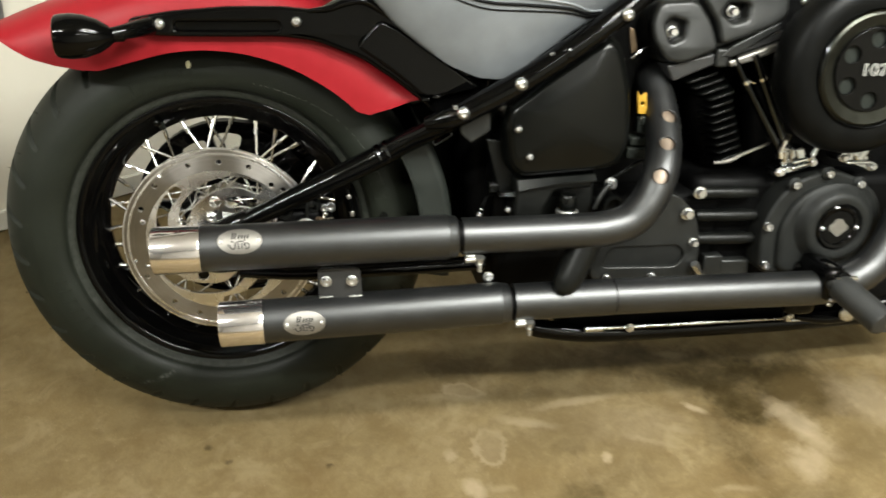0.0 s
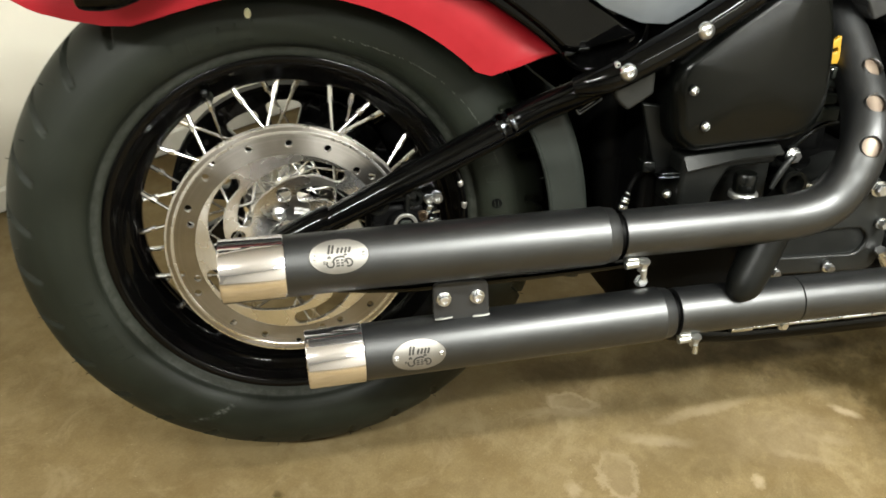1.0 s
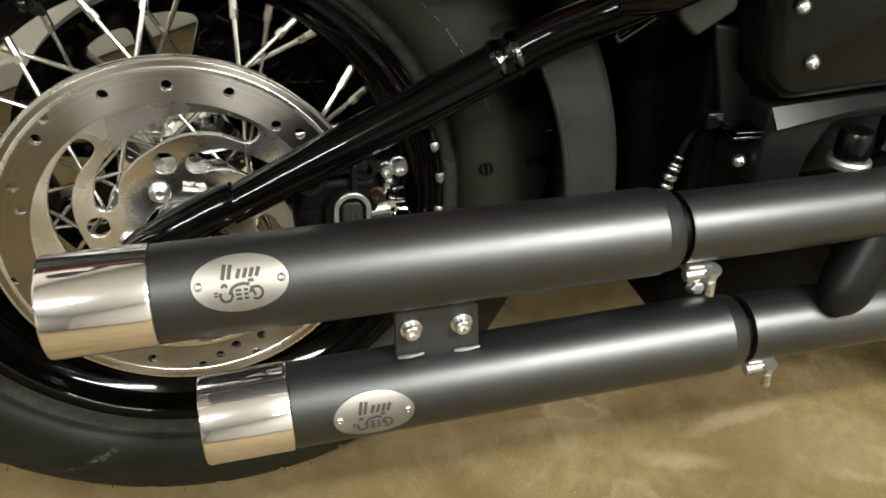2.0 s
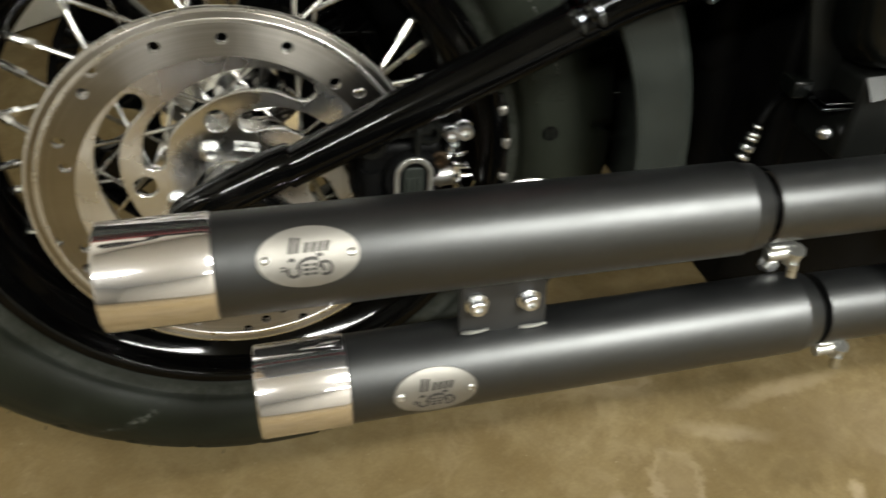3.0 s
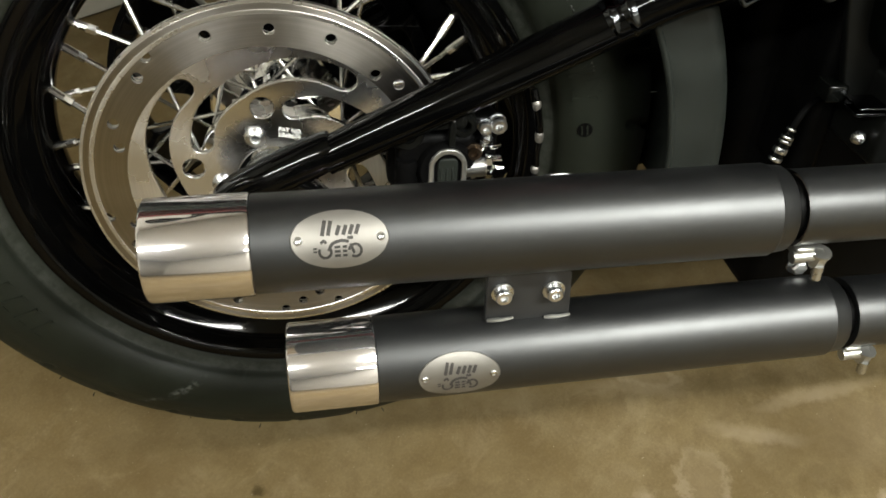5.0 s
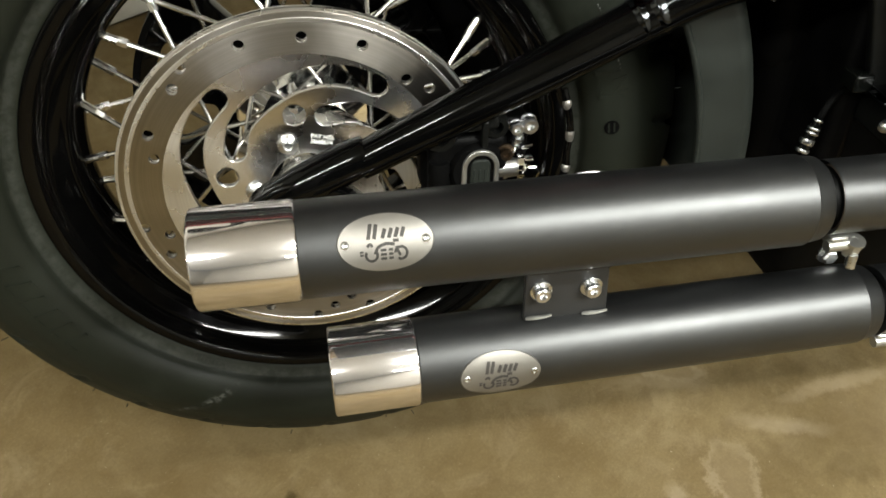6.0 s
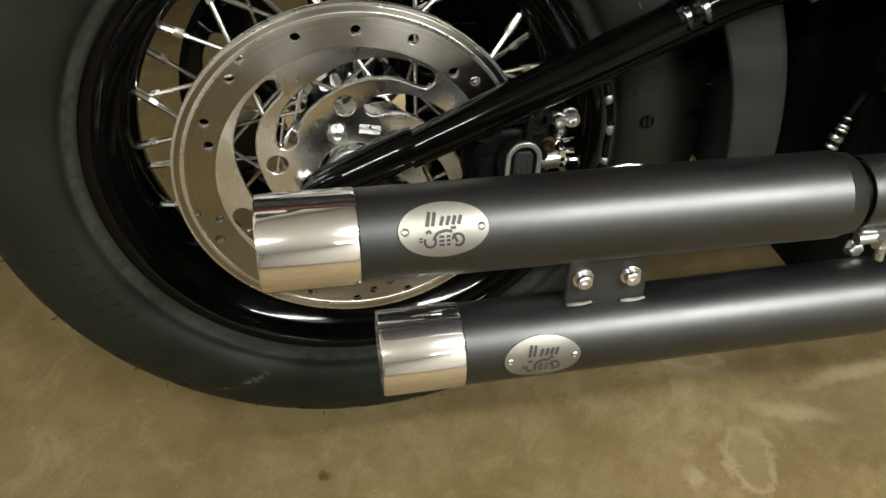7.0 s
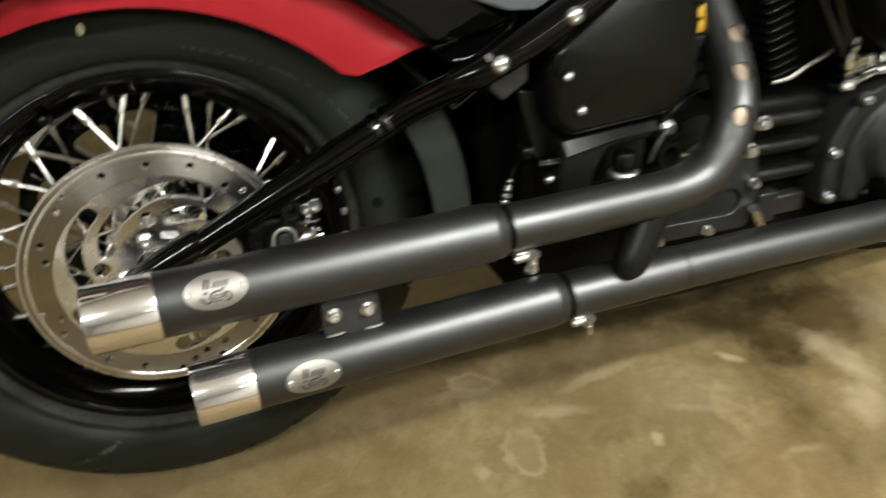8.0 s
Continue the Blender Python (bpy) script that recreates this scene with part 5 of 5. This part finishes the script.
for k in range(12):
    left = float(np.interp(k, (0, 1, 2, 3, 5, 11), (-0.0336, -0.0255, -0.0160, -0.0050, -0.0086, -0.0090)))
    right = float(np.interp(k, (0, 3, 5, 11), (0.0178, 0.0354, 0.0317, 0.0324)))
    f = plate([rounded_poly([(left, -0.096), (right, -0.096), (right + 0.012, -0.06), (right + 0.012, 0.09), (left - 0.004, 0.09), (left - 0.004, -0.06)], 0.008)], 0, 0.0040, 0.0014, res=2)
    f.transform(axis_m @ pose(0, 0, 0.0710 - 0.0127 * k, -90, 0, 0))
    # Light put into colour: lighter black for four upper fins, near-black below.
    part("fin", f, SHADED_FIN if k > 3 else WRINKLE, case)
part("cylinder", lathe([(-0.09, 0.0), (-0.09, 0.030), (0.09, 0.030), (0.09, 0.0)], 40, m=axis_m @ pose(0.008, -0.03, 0, 90, 0, 0)), DARK, case)

def leaning(bm, slope=0.16, z0=0.300):
    """Leans the upper part of a cover back towards the middle of the machine."""
    for v in bm.verts:
        v.co.y += slope * max(0.0, v.co.z - z0)
    return bm


ROCK = [(0.640, 0.352), (0.636, 0.318), (0.668, 0.270), (0.768, 0.298), (0.850, 0.326), (0.842, 0.400), (0.690, 0.400), (0.660, 0.376)]
rocker = part("rocker_box", leaning(plate([rounded_poly(ROCK, 0.020)], -0.106, 0.19, 0.012, res=4)), CASTING, bike, "satin black rocker cover")
LOBE = [(0.636, 0.338), (0.648, 0.366), (0.706, 0.370), (0.732, 0.336), (0.744, 0.299), (0.690, 0.278), (0.664, 0.280), (0.640, 0.312)]
POCKET = [(0.658, 0.334), (0.668, 0.344), (0.690, 0.338), (0.688, 0.316), (0.668, 0.308)]
part("corner_lobe", leaning(plate([rounded_poly(LOBE, 0.014, 8), rounded_poly(POCKET, 0.005)], -0.127, 0.030, 0.007, res=4)), CASTING, rocker)
STEP = [(0.744, 0.304), (0.738, 0.336), (0.712, 0.372), (0.716, 0.400), (0.846, 0.402), (0.852, 0.346), (0.800, 0.322)]
POCKET2 = [(0.744, 0.352), (0.756, 0.368), (0.786, 0.364), (0.784, 0.344), (0.762, 0.338)]
part("cover_step", leaning(plate([rounded_poly(STEP, 0.016, 8), rounded_poly(POCKET2, 0.005)], -0.130, 0.030, 0.008, res=4)), CASTING, rocker)
part("head_lip", plate([rounded_poly([(0.765, 0.281), (0.770, 0.272), (0.800, 0.280), (0.850, 0.300), (0.850, 0.312)], 0.004)], -0.118, 0.15, 0.003), BADGE, rocker)
part("gasket_band", plate([rounded_poly([(0.671, 0.268), (0.677, 0.256), (0.770, 0.286), (0.852, 0.316), (0.850, 0.328), (0.768, 0.300)], 0.003)], -0.112, 0.19, 0.002), LIT_BLACK, rocker)
for x, y, z in ((0.6735, -0.105, 0.323), (0.766, -0.101, 0.353)):
    bolt(rocker, (x, y - 0.0005, z), 0.0062, 0.014, "hex", "rocker_bolt")
part("band_end", plate([rounded_poly([(0.668, 0.274), (0.682, 0.250), (0.744, 0.276), (0.742, 0.292)], 0.004)], -0.116, 0.16, 0.003, res=3), LIT_BLACK, rocker)
part("band_rail", plate([rounded_poly([(0.750, 0.288), (0.770, 0.288), (0.838, 0.330), (0.838, 0.340), (0.768, 0.305)], 0.003)], -0.121, 0.12, 0.002, res=3), CASTING, rocker)
part("head_boss", block(0.744, 0.764, -0.120, -0.10, 0.272, 0.300, 0.004), CASTING, rocker)
for a, b in (((0.776, -0.112, 0.286), (0.880, -0.122, 0.132)), ((0.806, -0.116, 0.291), (0.886, -0.122, 0.138))):
    at = lambda f, a=a, b=b: Vector(a).lerp(Vector(b), f)
    tube_ob = part("pushrod_tube", joined(rod(at(0), at(0.26), 0.0062, 16), rod(at(0.25), at(0.30), 0.0085, 16), rod(at(0.29), at(0.92), 0.0074, 16), rod(at(0.91), at(1.0), 0.0092, 16)), BLACK_CHROME, bike, "black chrome pushrod tube")
    part("clip", joined(rod(at(0.22), at(0.255), 0.0076, 12), rod(at(0.235) + Vector((0.004, -0.007, 0.002)), at(0.262) + Vector((0.008, -0.007, 0.004)), 0.0022, 8)), CHROME, tube_ob)
    part("collar", rod(at(0.935), at(0.965), 0.0104, 16), CHROME, tube_ob)

part("vent_line", sweep([(0.768, -0.112, 0.1222), (0.7752, -0.113, 0.1229), (0.794, -0.114, 0.1264), (0.8155, -0.114, 0.1373), (0.8448, -0.112, 0.1481), (0.858, -0.108, 0.152)], [0.0026, 0.0030, 0.0034, 0.0028, 0.0026, 0.0024], 10), BADGE, case, "dull metal vent line")

# lifter blocks
for x, z, s in ((0.895, 0.118, 1), (1.0, 0.125, -1)):
    lb = part("lifter_block", joined(block(-0.034, 0.034, -0.135, -0.10, -0.006, 0.006, 0.003, m=pose(x, 0, z, 0, -18 * s, 0)), block(-0.020, 0.020, -0.130, -0.10, 0.006, 0.016, 0.003, m=pose(x, 0, z, 0, -18 * s, 0)), block(-0.007, 0.007, -0.14, -0.11, 0.01, 0.035, 0.003, m=pose(x + 0.01 * s, 0, z, 0, -18 * s, 0))), LIFTER_CHROME, bike, "chrome lifter block")
    for dx in (-0.026, 0.026):
        bolt(lb, (x + dx, -0.135, z + 0.3 * dx * s + 0.002), 0.0055, 0.008, "hex", "block_bolt")

for z0, z1 in ((0.1281, 0.1352), (0.1188, 0.1269)):
    part("lifter_bar", joined(rod((0.886, -0.139, z0), (0.912, -0.139, z1), 0.0040, 14), rod((0.908, -0.139, z1 - 0.001), (0.914, -0.139, z1 + 0.001), 0.0056, 6)), LIFTER_CHROME, bike, "chrome lifter oil bar")
part("lifter_cap", joined(block(0.976, 1.022, -0.142, -0.12, 0.1240, 0.1300, 0.002), block(0.992, 1.010, -0.140, -0.12, 0.128, 0.150, 0.004), rod((1.001, -0.138, 0.148), (1.004, -0.138, 0.166), 0.0046, 12)), LIFTER_CHROME, bike, "chrome lifter cap")
part("sensor_lead", sweep([(0.8774, -0.13, 0.1708), (0.870, -0.132, 0.158), (0.866, -0.132, 0.146), (0.868, -0.132, 0.134)], 0.0042, 10), CHROME, bike, "chrome braided sensor lead")
for a, b, r in (((0.878, -0.128, 0.128), (0.872, -0.130, 0.152), 0.0060), ((0.890, -0.130, 0.128), (0.886, -0.131, 0.148), 0.0055), ((0.915, -0.134, 0.126), (0.925, -0.134, 0.150), 0.0045), ((0.985, -0.134, 0.132), (0.988, -0.134, 0.156), 0.0060), ((1.008, -0.134, 0.136), (1.016, -0.134, 0.160), 0.0055)):
    part("lifter_collar", joined(rod(a, b, r, 14), rod(Vector(a).lerp(Vector(b), 0.55), Vector(a).lerp(Vector(b), 0.72), r * 1.3, 14)), LIFTER_CHROME, bike, "chrome pushrod collar")

# cam cover
CAM = [(0.852, -0.055), (0.846, 0.030), (0.868, 0.075), (0.895, 0.102), (0.945, 0.120), (1.000, 0.104), (1.040, 0.075), (1.06, 0.02), (1.04, -0.055)]
cam_cover = part("cam_cover", plate([rounded_poly(CAM, 0.02)], -0.150, 0.05, 0.006, res=3), CAM_BLACK, bike, "satin black cam cover")
CX, CZ = 0.961, 0.031
BODY = [(0.878, -0.052), (0.872, 0.026), (0.890, 0.066), (0.914, 0.088), (0.946, 0.100), (0.990, 0.088), (1.020, 0.064), (1.036, 0.02), (1.02, -0.052)]
part("raised_body", plate([rounded_poly(BODY, 0.024, 8)], -0.161, 0.02, 0.0095, res=5), CAM_BLACK, cam_cover)
part("dome", lathe([(0, 0.068), (-0.003, 0.0640), (-0.008, 0.0600), (-0.0145, 0.0560), (-0.0185, 0.0515), (-0.0195, 0.0460), (-0.0180, 0.0400), (-0.0130, 0.0375), (-0.0130, 0)], 72, m=pose(CX, -0.160, CZ)), CAM_BLACK, cam_cover)
for x, z in ((0.889, 0.096), (0.999, 0.096), (0.942, 0.1135)):
    part("bolt_boss", lathe([(0, 0.004), (0, 0.0115), (-0.003, 0.0105), (-0.004, 0.0085), (-0.004, 0)], 24, m=pose(x, -0.1495, z)), CAM_BLACK, cam_cover)
part("timer_cover", lathe([(0, 0.0365), (-0.003, 0.0365), (-0.0045, 0.034), (-0.004, 0.029), (-0.002, 0.027), (-0.002, 0)], 56, m=pose(CX, -0.173, CZ)), GLOSS, cam_cover, "gloss black round timer cover")
part("shield_shape", plate([rounded_poly([(CX - 0.016, CZ + 0.004), (CX - 0.010, CZ + 0.006), (CX - 0.006, CZ + 0.014), (CX + 0.006, CZ + 0.014), (CX + 0.010, CZ + 0.006), (CX + 0.016, CZ + 0.004), (CX + 0.016, CZ - 0.004), (CX + 0.010, CZ - 0.008), (CX, CZ - 0.016), (CX - 0.010, CZ - 0.008), (CX - 0.016, CZ - 0.004)], 0.003)], -0.1765, 0.002, 0.0004, res=1), BADGE, cam_cover)
for s in (-1, 1):
    bolt(cam_cover, (CX + s * 0.029, -0.177, CZ), 0.0045, 0.004, "button", "timer_screw")
for x, z in ((0.889, 0.096), (0.999, 0.096), (0.942, 0.1135), (0.855, 0.027), (0.861, -0.039)):
    bolt(cam_cover, (x, -0.152, z), 0.0062, 0.008, "socket", "cam_bolt")

# air cleaner
AX_, AZ_ = 0.943, 0.283
air = part("air_cleaner", lathe([(0.02, 0.05), (0.02, 0.124), (0.0, 0.130), (-0.02, 0.128), (-0.032, 0.121), (-0.038, 0.108), (-0.040, 0.096), (-0.038, 0.086), (-0.034, 0.083), (-0.034, 0)], 96, m=pose(AX_, -0.168, AZ_)), AIR_BLACK, bike, "round satin black air cleaner")
part("trim_ring", lathe([(-0.034, 0.0600), (-0.0385, 0.0610), (-0.0425, 0.0780), (-0.0400, 0.0822), (-0.034, 0.0822)], 96, True, m=pose(AX_, -0.168, AZ_)), TRIM, air, "satin grey trim ring")
part("ring_edge", lathe([(-0.0395, 0.0826), (-0.0425, 0.0826), (-0.0430, 0.0838), (-0.0420, 0.0848), (-0.0390, 0.0848)], 96, True, m=pose(AX_, -0.168, AZ_)), BLACK_CHROME, air)
part("cover_disc", plate([circle(AX_, AZ_, 0.0605, 96)] + [circle(AX_ + 0.044 * math.cos(radians(60 * k + 31)), AZ_ + 0.044 * math.sin(radians(60 * k + 31)), 0.0125, 24) for k in range(6)], -0.210, 0.006, 0.001), GLOSS, air, "gloss black cover disc with round holes")
part("filter_plate", lathe([(0, 0.001), (0, 0.0600), (0.002, 0.0600), (0.002, 0)], 64, m=pose(AX_, -0.2035, AZ_)), GREY_PLASTIC, air)
bolt(air, (0.8427, -0.150, 0.2411), 0.0055, 0.006, "button", "air_screw")
bolt(air, (0.852, -0.150, 0.372), 0.0060, 0.006, "button", "air_screw")


def letters(body, size, m, depth=0.0004, bold=0.0):
    cu = bpy.data.curves.new("text", "FONT")
    cu.body, cu.size, cu.extrude, cu.align_x, cu.align_y, cu.offset = body, size, depth, "CENTER", "CENTER", bold
    tmp = bpy.data.objects.new("text", cu)
    scene.collection.objects.link(tmp)
    me = bpy.data.meshes.new_from_object(tmp.evaluated_get(bpy.context.evaluated_depsgraph_get()))
    bpy.data.objects.remove(tmp)
    bpy.data.curves.remove(cu)
    bm = bmesh.new()
    bm.from_mesh(me)
    bpy.data.meshes.remove(me)
    bm.transform(m)
    return bm


DIGITS = Matrix.Diagonal((1.32, 1, 1, 1))
part("number", letters("107", 0.0225, pose(AX_, -0.2106, AZ_, 90, 0, 0) @ DIGITS, 0.0006, 0.0008), GREY_INK, air, "bright outlined engine size number")
part("number_inlay", letters("107", 0.0225, pose(AX_, -0.2114, AZ_, 90, 0, 0) @ DIGITS, 0.0003, -0.0003), GLOSS, air)
part("stamp", joined(letters("PAT NO.", 0.0046, pose(0.0130, -0.0786, 0.0435, 90, 10, 0), 0.0001, 0.0001), letters("5848674", 0.0049, pose(0.0120, -0.0786, 0.0390, 90, 10, 0), 0.0001, 0.0001)), WHITE_INK, wheel, "white stamped patent text")

# footpeg
peg = part("footpeg", sweep([(0.932, -0.247, -0.038), (0.934, -0.252, -0.0395), (0.955, -0.316, -0.062), (0.957, -0.325, -0.0655), (0.9575, -0.328, -0.0665)], [0.015, 0.0205, 0.0215, 0.0205, 0.012], 28, 4), PEG_RUBBER, bike, "black rubber footpeg")
part("peg_mount", joined(block(0.912, 0.948, -0.244, -0.16, -0.068, -0.012, 0.012), block(0.905, 0.955, -0.17, -0.12, -0.125, -0.03, 0.010), block(0.925, 0.948, -0.250, -0.225, -0.036, -0.018, 0.004)), GLOSS, peg)
part("peg_ear", joined(block(0.926, 0.934, -0.256, -0.232, -0.040, -0.026, 0.002), block(0.938, 0.953, -0.258, -0.232, -0.036, -0.026, 0.003)), ALLOY, peg)
part("peg_pin", rod((0.922, -0.249, -0.0265), (0.956, -0.249, -0.0245), 0.0038), CHROME, peg)
for x, y, z in ((0.921, -0.236, -0.060), (0.930, -0.222, -0.074)):
    bolt(peg, (x, y - 0.012, z), 0.004, 0.004, "button", "mount_screw")
lever = part("brake_lever", sweep([(0.955, -0.12, -0.150), (0.992, -0.13, -0.150), (1.03, -0.14, -0.142), (1.08, -0.15, -0.120), (1.15, -0.15, -0.09)], [0.006, 0.010, 0.012, 0.010, 0.009], 16), GLOSS, bike, "black brake pedal lever")
part("pivot_cap", lathe([(0.004, 0.004), (0.004, 0.0135), (0, 0.0145), (-0.003, 0.0125), (-0.004, 0)], 28, m=pose(1.0218, -0.160, -0.1289)), ZINC, lever)
part("rod_clevis", joined(block(0.958, 0.972, -0.092, -0.076, -0.176, -0.160, 0.003), rod((0.966, -0.092, -0.1715), (0.985, -0.092, -0.1715), 0.003, 10)), ZINC, lever)
part("lower_frame_tube", sweep([(0.505, -0.050, -0.180), (0.530, -0.054, -0.187), (0.625, -0.059, -0.196), (0.825, -0.061, -0.193), (1.085, -0.061, -0.186), (1.30, -0.061, -0.170)], 0.0165, 24), GLOSS, bike, "gloss black lower frame tube")
brake_rod = part("brake_rod", joined(rod((0.600, -0.080, -0.1775), (0.825, -0.080, -0.1750), 0.0030, 12), rod((0.825, -0.080, -0.1750), (0.962, -0.080, -0.1735), 0.0024, 12), rod((0.593, -0.080, -0.1775), (0.625, -0.080, -0.1775), 0.0054, 12)), ZINC, bike, "chrome rear brake rod")
bolt(brake_rod, (0.673, -0.083, -0.1770), 0.006, 0.006, "hex", "rod_bolt")

# loose wiring and small fittings
hose_line = [(0.1905, -0.113, 0.090), (0.1929, -0.115, 0.0798), (0.1962, -0.116, 0.066), (0.1978, -0.116, 0.0528), (0.1972, -0.116, 0.0389), (0.1977, -0.116, 0.022), (0.193, -0.117, 0.014)]
hose = part("brake_hose", sweep(hose_line, [0.0026, 0.0030, 0.0027, 0.0030, 0.0026, 0.0029, 0.0026], 12), GLOSS, bike, "black brake hose with pale sleeves in place of highlights")
# Pale rings stand in for irregular highlights along the hose.
for a, b in (((0.1924, -0.1152, 0.0822), (0.1938, -0.1157, 0.0745)), ((0.1976, -0.1162, 0.0575), (0.1978, -0.1163, 0.0475)), ((0.1975, -0.1162, 0.0275), (0.1977, -0.1163, 0.0205))):
    part("glint_sleeve", sweep([a, Vector(a).lerp(Vector(b), 0.3), Vector(a).lerp(Vector(b), 0.7), b], [0.0024, 0.0034, 0.0031, 0.0024], 12, 3), BADGE, hose)
part("hose_bend", sweep([(0.192, -0.122, 0.016), (0.205, -0.123, 0.021), (0.220, -0.123, 0.022), (0.240, -0.122, 0.018)], 0.0018, 10), ZINC, bike)
part("frame_strap", plate([rounded_poly([(0.392, 0.172), (0.418, 0.168), (0.445, 0.092), (0.415, 0.093)], 0.003)], -0.145, 0.008, 0.002), WRINKLE, bike, "dark flat frame strap")
part("clip_plate", joined(block(0.410, 0.440, -0.172, -0.150, 0.091, 0.0935, 0.0006), block(0.412, 0.440, -0.172, -0.150, 0.096, 0.0975, 0.0006)), BLACK_CHROME, bike)
at = lambda f: Vector((0.3850, -0.1325, 0.034)).lerp(Vector((0.3935, -0.1300, 0.0615)), f)
plug = part("sensor_plug", joined(rod(at(0), at(0.8), 0.0050, 16), rod(at(0.78), at(1.0), 0.0036, 12)), PLASTIC, bike, "black sensor plug with bright metal rings")
for f0, f1, r in ((0.0, 0.10, 0.0058), (0.24, 0.40, 0.0061), (0.54, 0.62, 0.0058), (0.66, 0.74, 0.0056), (0.90, 0.96, 0.0042)):
    part("ring", sweep([at(f0), at((f0 + f1) / 2), at(f1)], [r * 0.94, r, r * 0.94], 20, 2), ZINC, plug)
part("lead", sweep([(0.393, -0.130, 0.060), (0.397, -0.130, 0.072), (0.404, -0.128, 0.080), (0.42, -0.12, 0.083)], 0.0028, 10), DARK, plug)
part("yellow_tag", plate([rounded_poly([(0.6240, 0.238), (0.6305, 0.230), (0.6390, 0.236), (0.6430, 0.203), (0.6285, 0.203)], 0.0015), circle(0.6340, 0.219, 0.0032, 12)], -0.124, 0.006, 0.001), YELLOW, bike, "yellow plastic tag with a round hole")
part("frame_gusset", plate([rounded_poly([(0.345, 0.205), (0.393, 0.232), (0.394, 0.188), (0.366, 0.170), (0.350, 0.184)], 0.004)], -0.166, 0.012, 0.003, res=3), CASTING, bike, "satin black frame gusset")
LOOP = [(0.306, 0.178), (0.3285, 0.192), (0.344, 0.180), (0.316, 0.162)]
part("cable_loop", plate([rounded_poly(LOOP, 0.003), rounded_poly([(0.3105, 0.1775), (0.3285, 0.1885), (0.339, 0.1802), (0.3168, 0.1660)], 0.002)], -0.150, 0.006, 0.001), BLACK_CHROME, bike, "black chrome cable loop")
part("sensor_box", block(0.399, 0.4145, -0.150, -0.13, 0.091, 0.1045, 0.002), PLASTIC, bike, "small black sensor box")
for x, z in ((0.3376, 0.2272), (0.3671, 0.2244)):
    bolt(rail, (x, -0.189, z), 0.0030, 0.005, "socket", "rail_nut")
solenoid = part("solenoid", lathe([(0.05, 0.004), (0.05, 0.0150), (0.004, 0.0150), (0.0, 0.0168), (-0.004, 0.0160), (-0.004, 0.0118), (0.010, 0.0110), (0.010, 0)], 32, m=pose(0.594, -0.152, 0.067)), WRINKLE, bike, "black round starter solenoid")
part("terminal", rod((0.611, -0.152, 0.0645), (0.618, -0.152, 0.0645), 0.0030, 10), ZINC, solenoid)
part("stay", sweep([(0.5600, -0.160, 0.066), (0.5680, -0.160, 0.084), (0.5790, -0.158, 0.100), (0.588, -0.155, 0.103)], [0.0030, 0.0042, 0.0042, 0.0034], 12), CASTING, solenoid)
loom = part("wiring_loom", sweep([(0.590, -0.135, 0.104), (0.612, -0.125, 0.112), (0.640, -0.118, 0.126), (0.668, -0.110, 0.128)], 0.0030, 10), WRINKLE, bike, "black wiring loom with grey connectors")
part("connector", joined(block(0.616, 0.655, -0.128, -0.100, 0.134, 0.152, 0.003), block(0.620, 0.650, -0.126, -0.100, 0.154, 0.168, 0.003)), GREY_PLASTIC, loom)
part("plug", joined(block(0.630, 0.647, -0.124, -0.105, 0.173, 0.198, 0.003), block(0.634, 0.642, -0.128, -0.115, 0.186, 0.200, 0.002)), GREY_PLASTIC, loom)
part("plug_clip", block(0.632, 0.645, -0.1265, -0.122, 0.1950, 0.1985, 0.001, 1), ZINC, loom)
part("wire", sweep([(0.616, -0.104, 0.283), (0.622, -0.106, 0.289), (0.632, -0.104, 0.296), (0.645, -0.095, 0.300)], 0.0018, 8), ZINC, loom)
part("heat_tab", plate([rounded_poly([(0.609, 0.328), (0.618, 0.326), (0.626, 0.293), (0.616, 0.289)], 0.002)], -0.102, 0.004, 0.001), BRASS, loom)
part("shock_mount", block(0.412, 0.436, -0.12, -0.05, 0.0, 0.20, 0.008), DARK, bike)
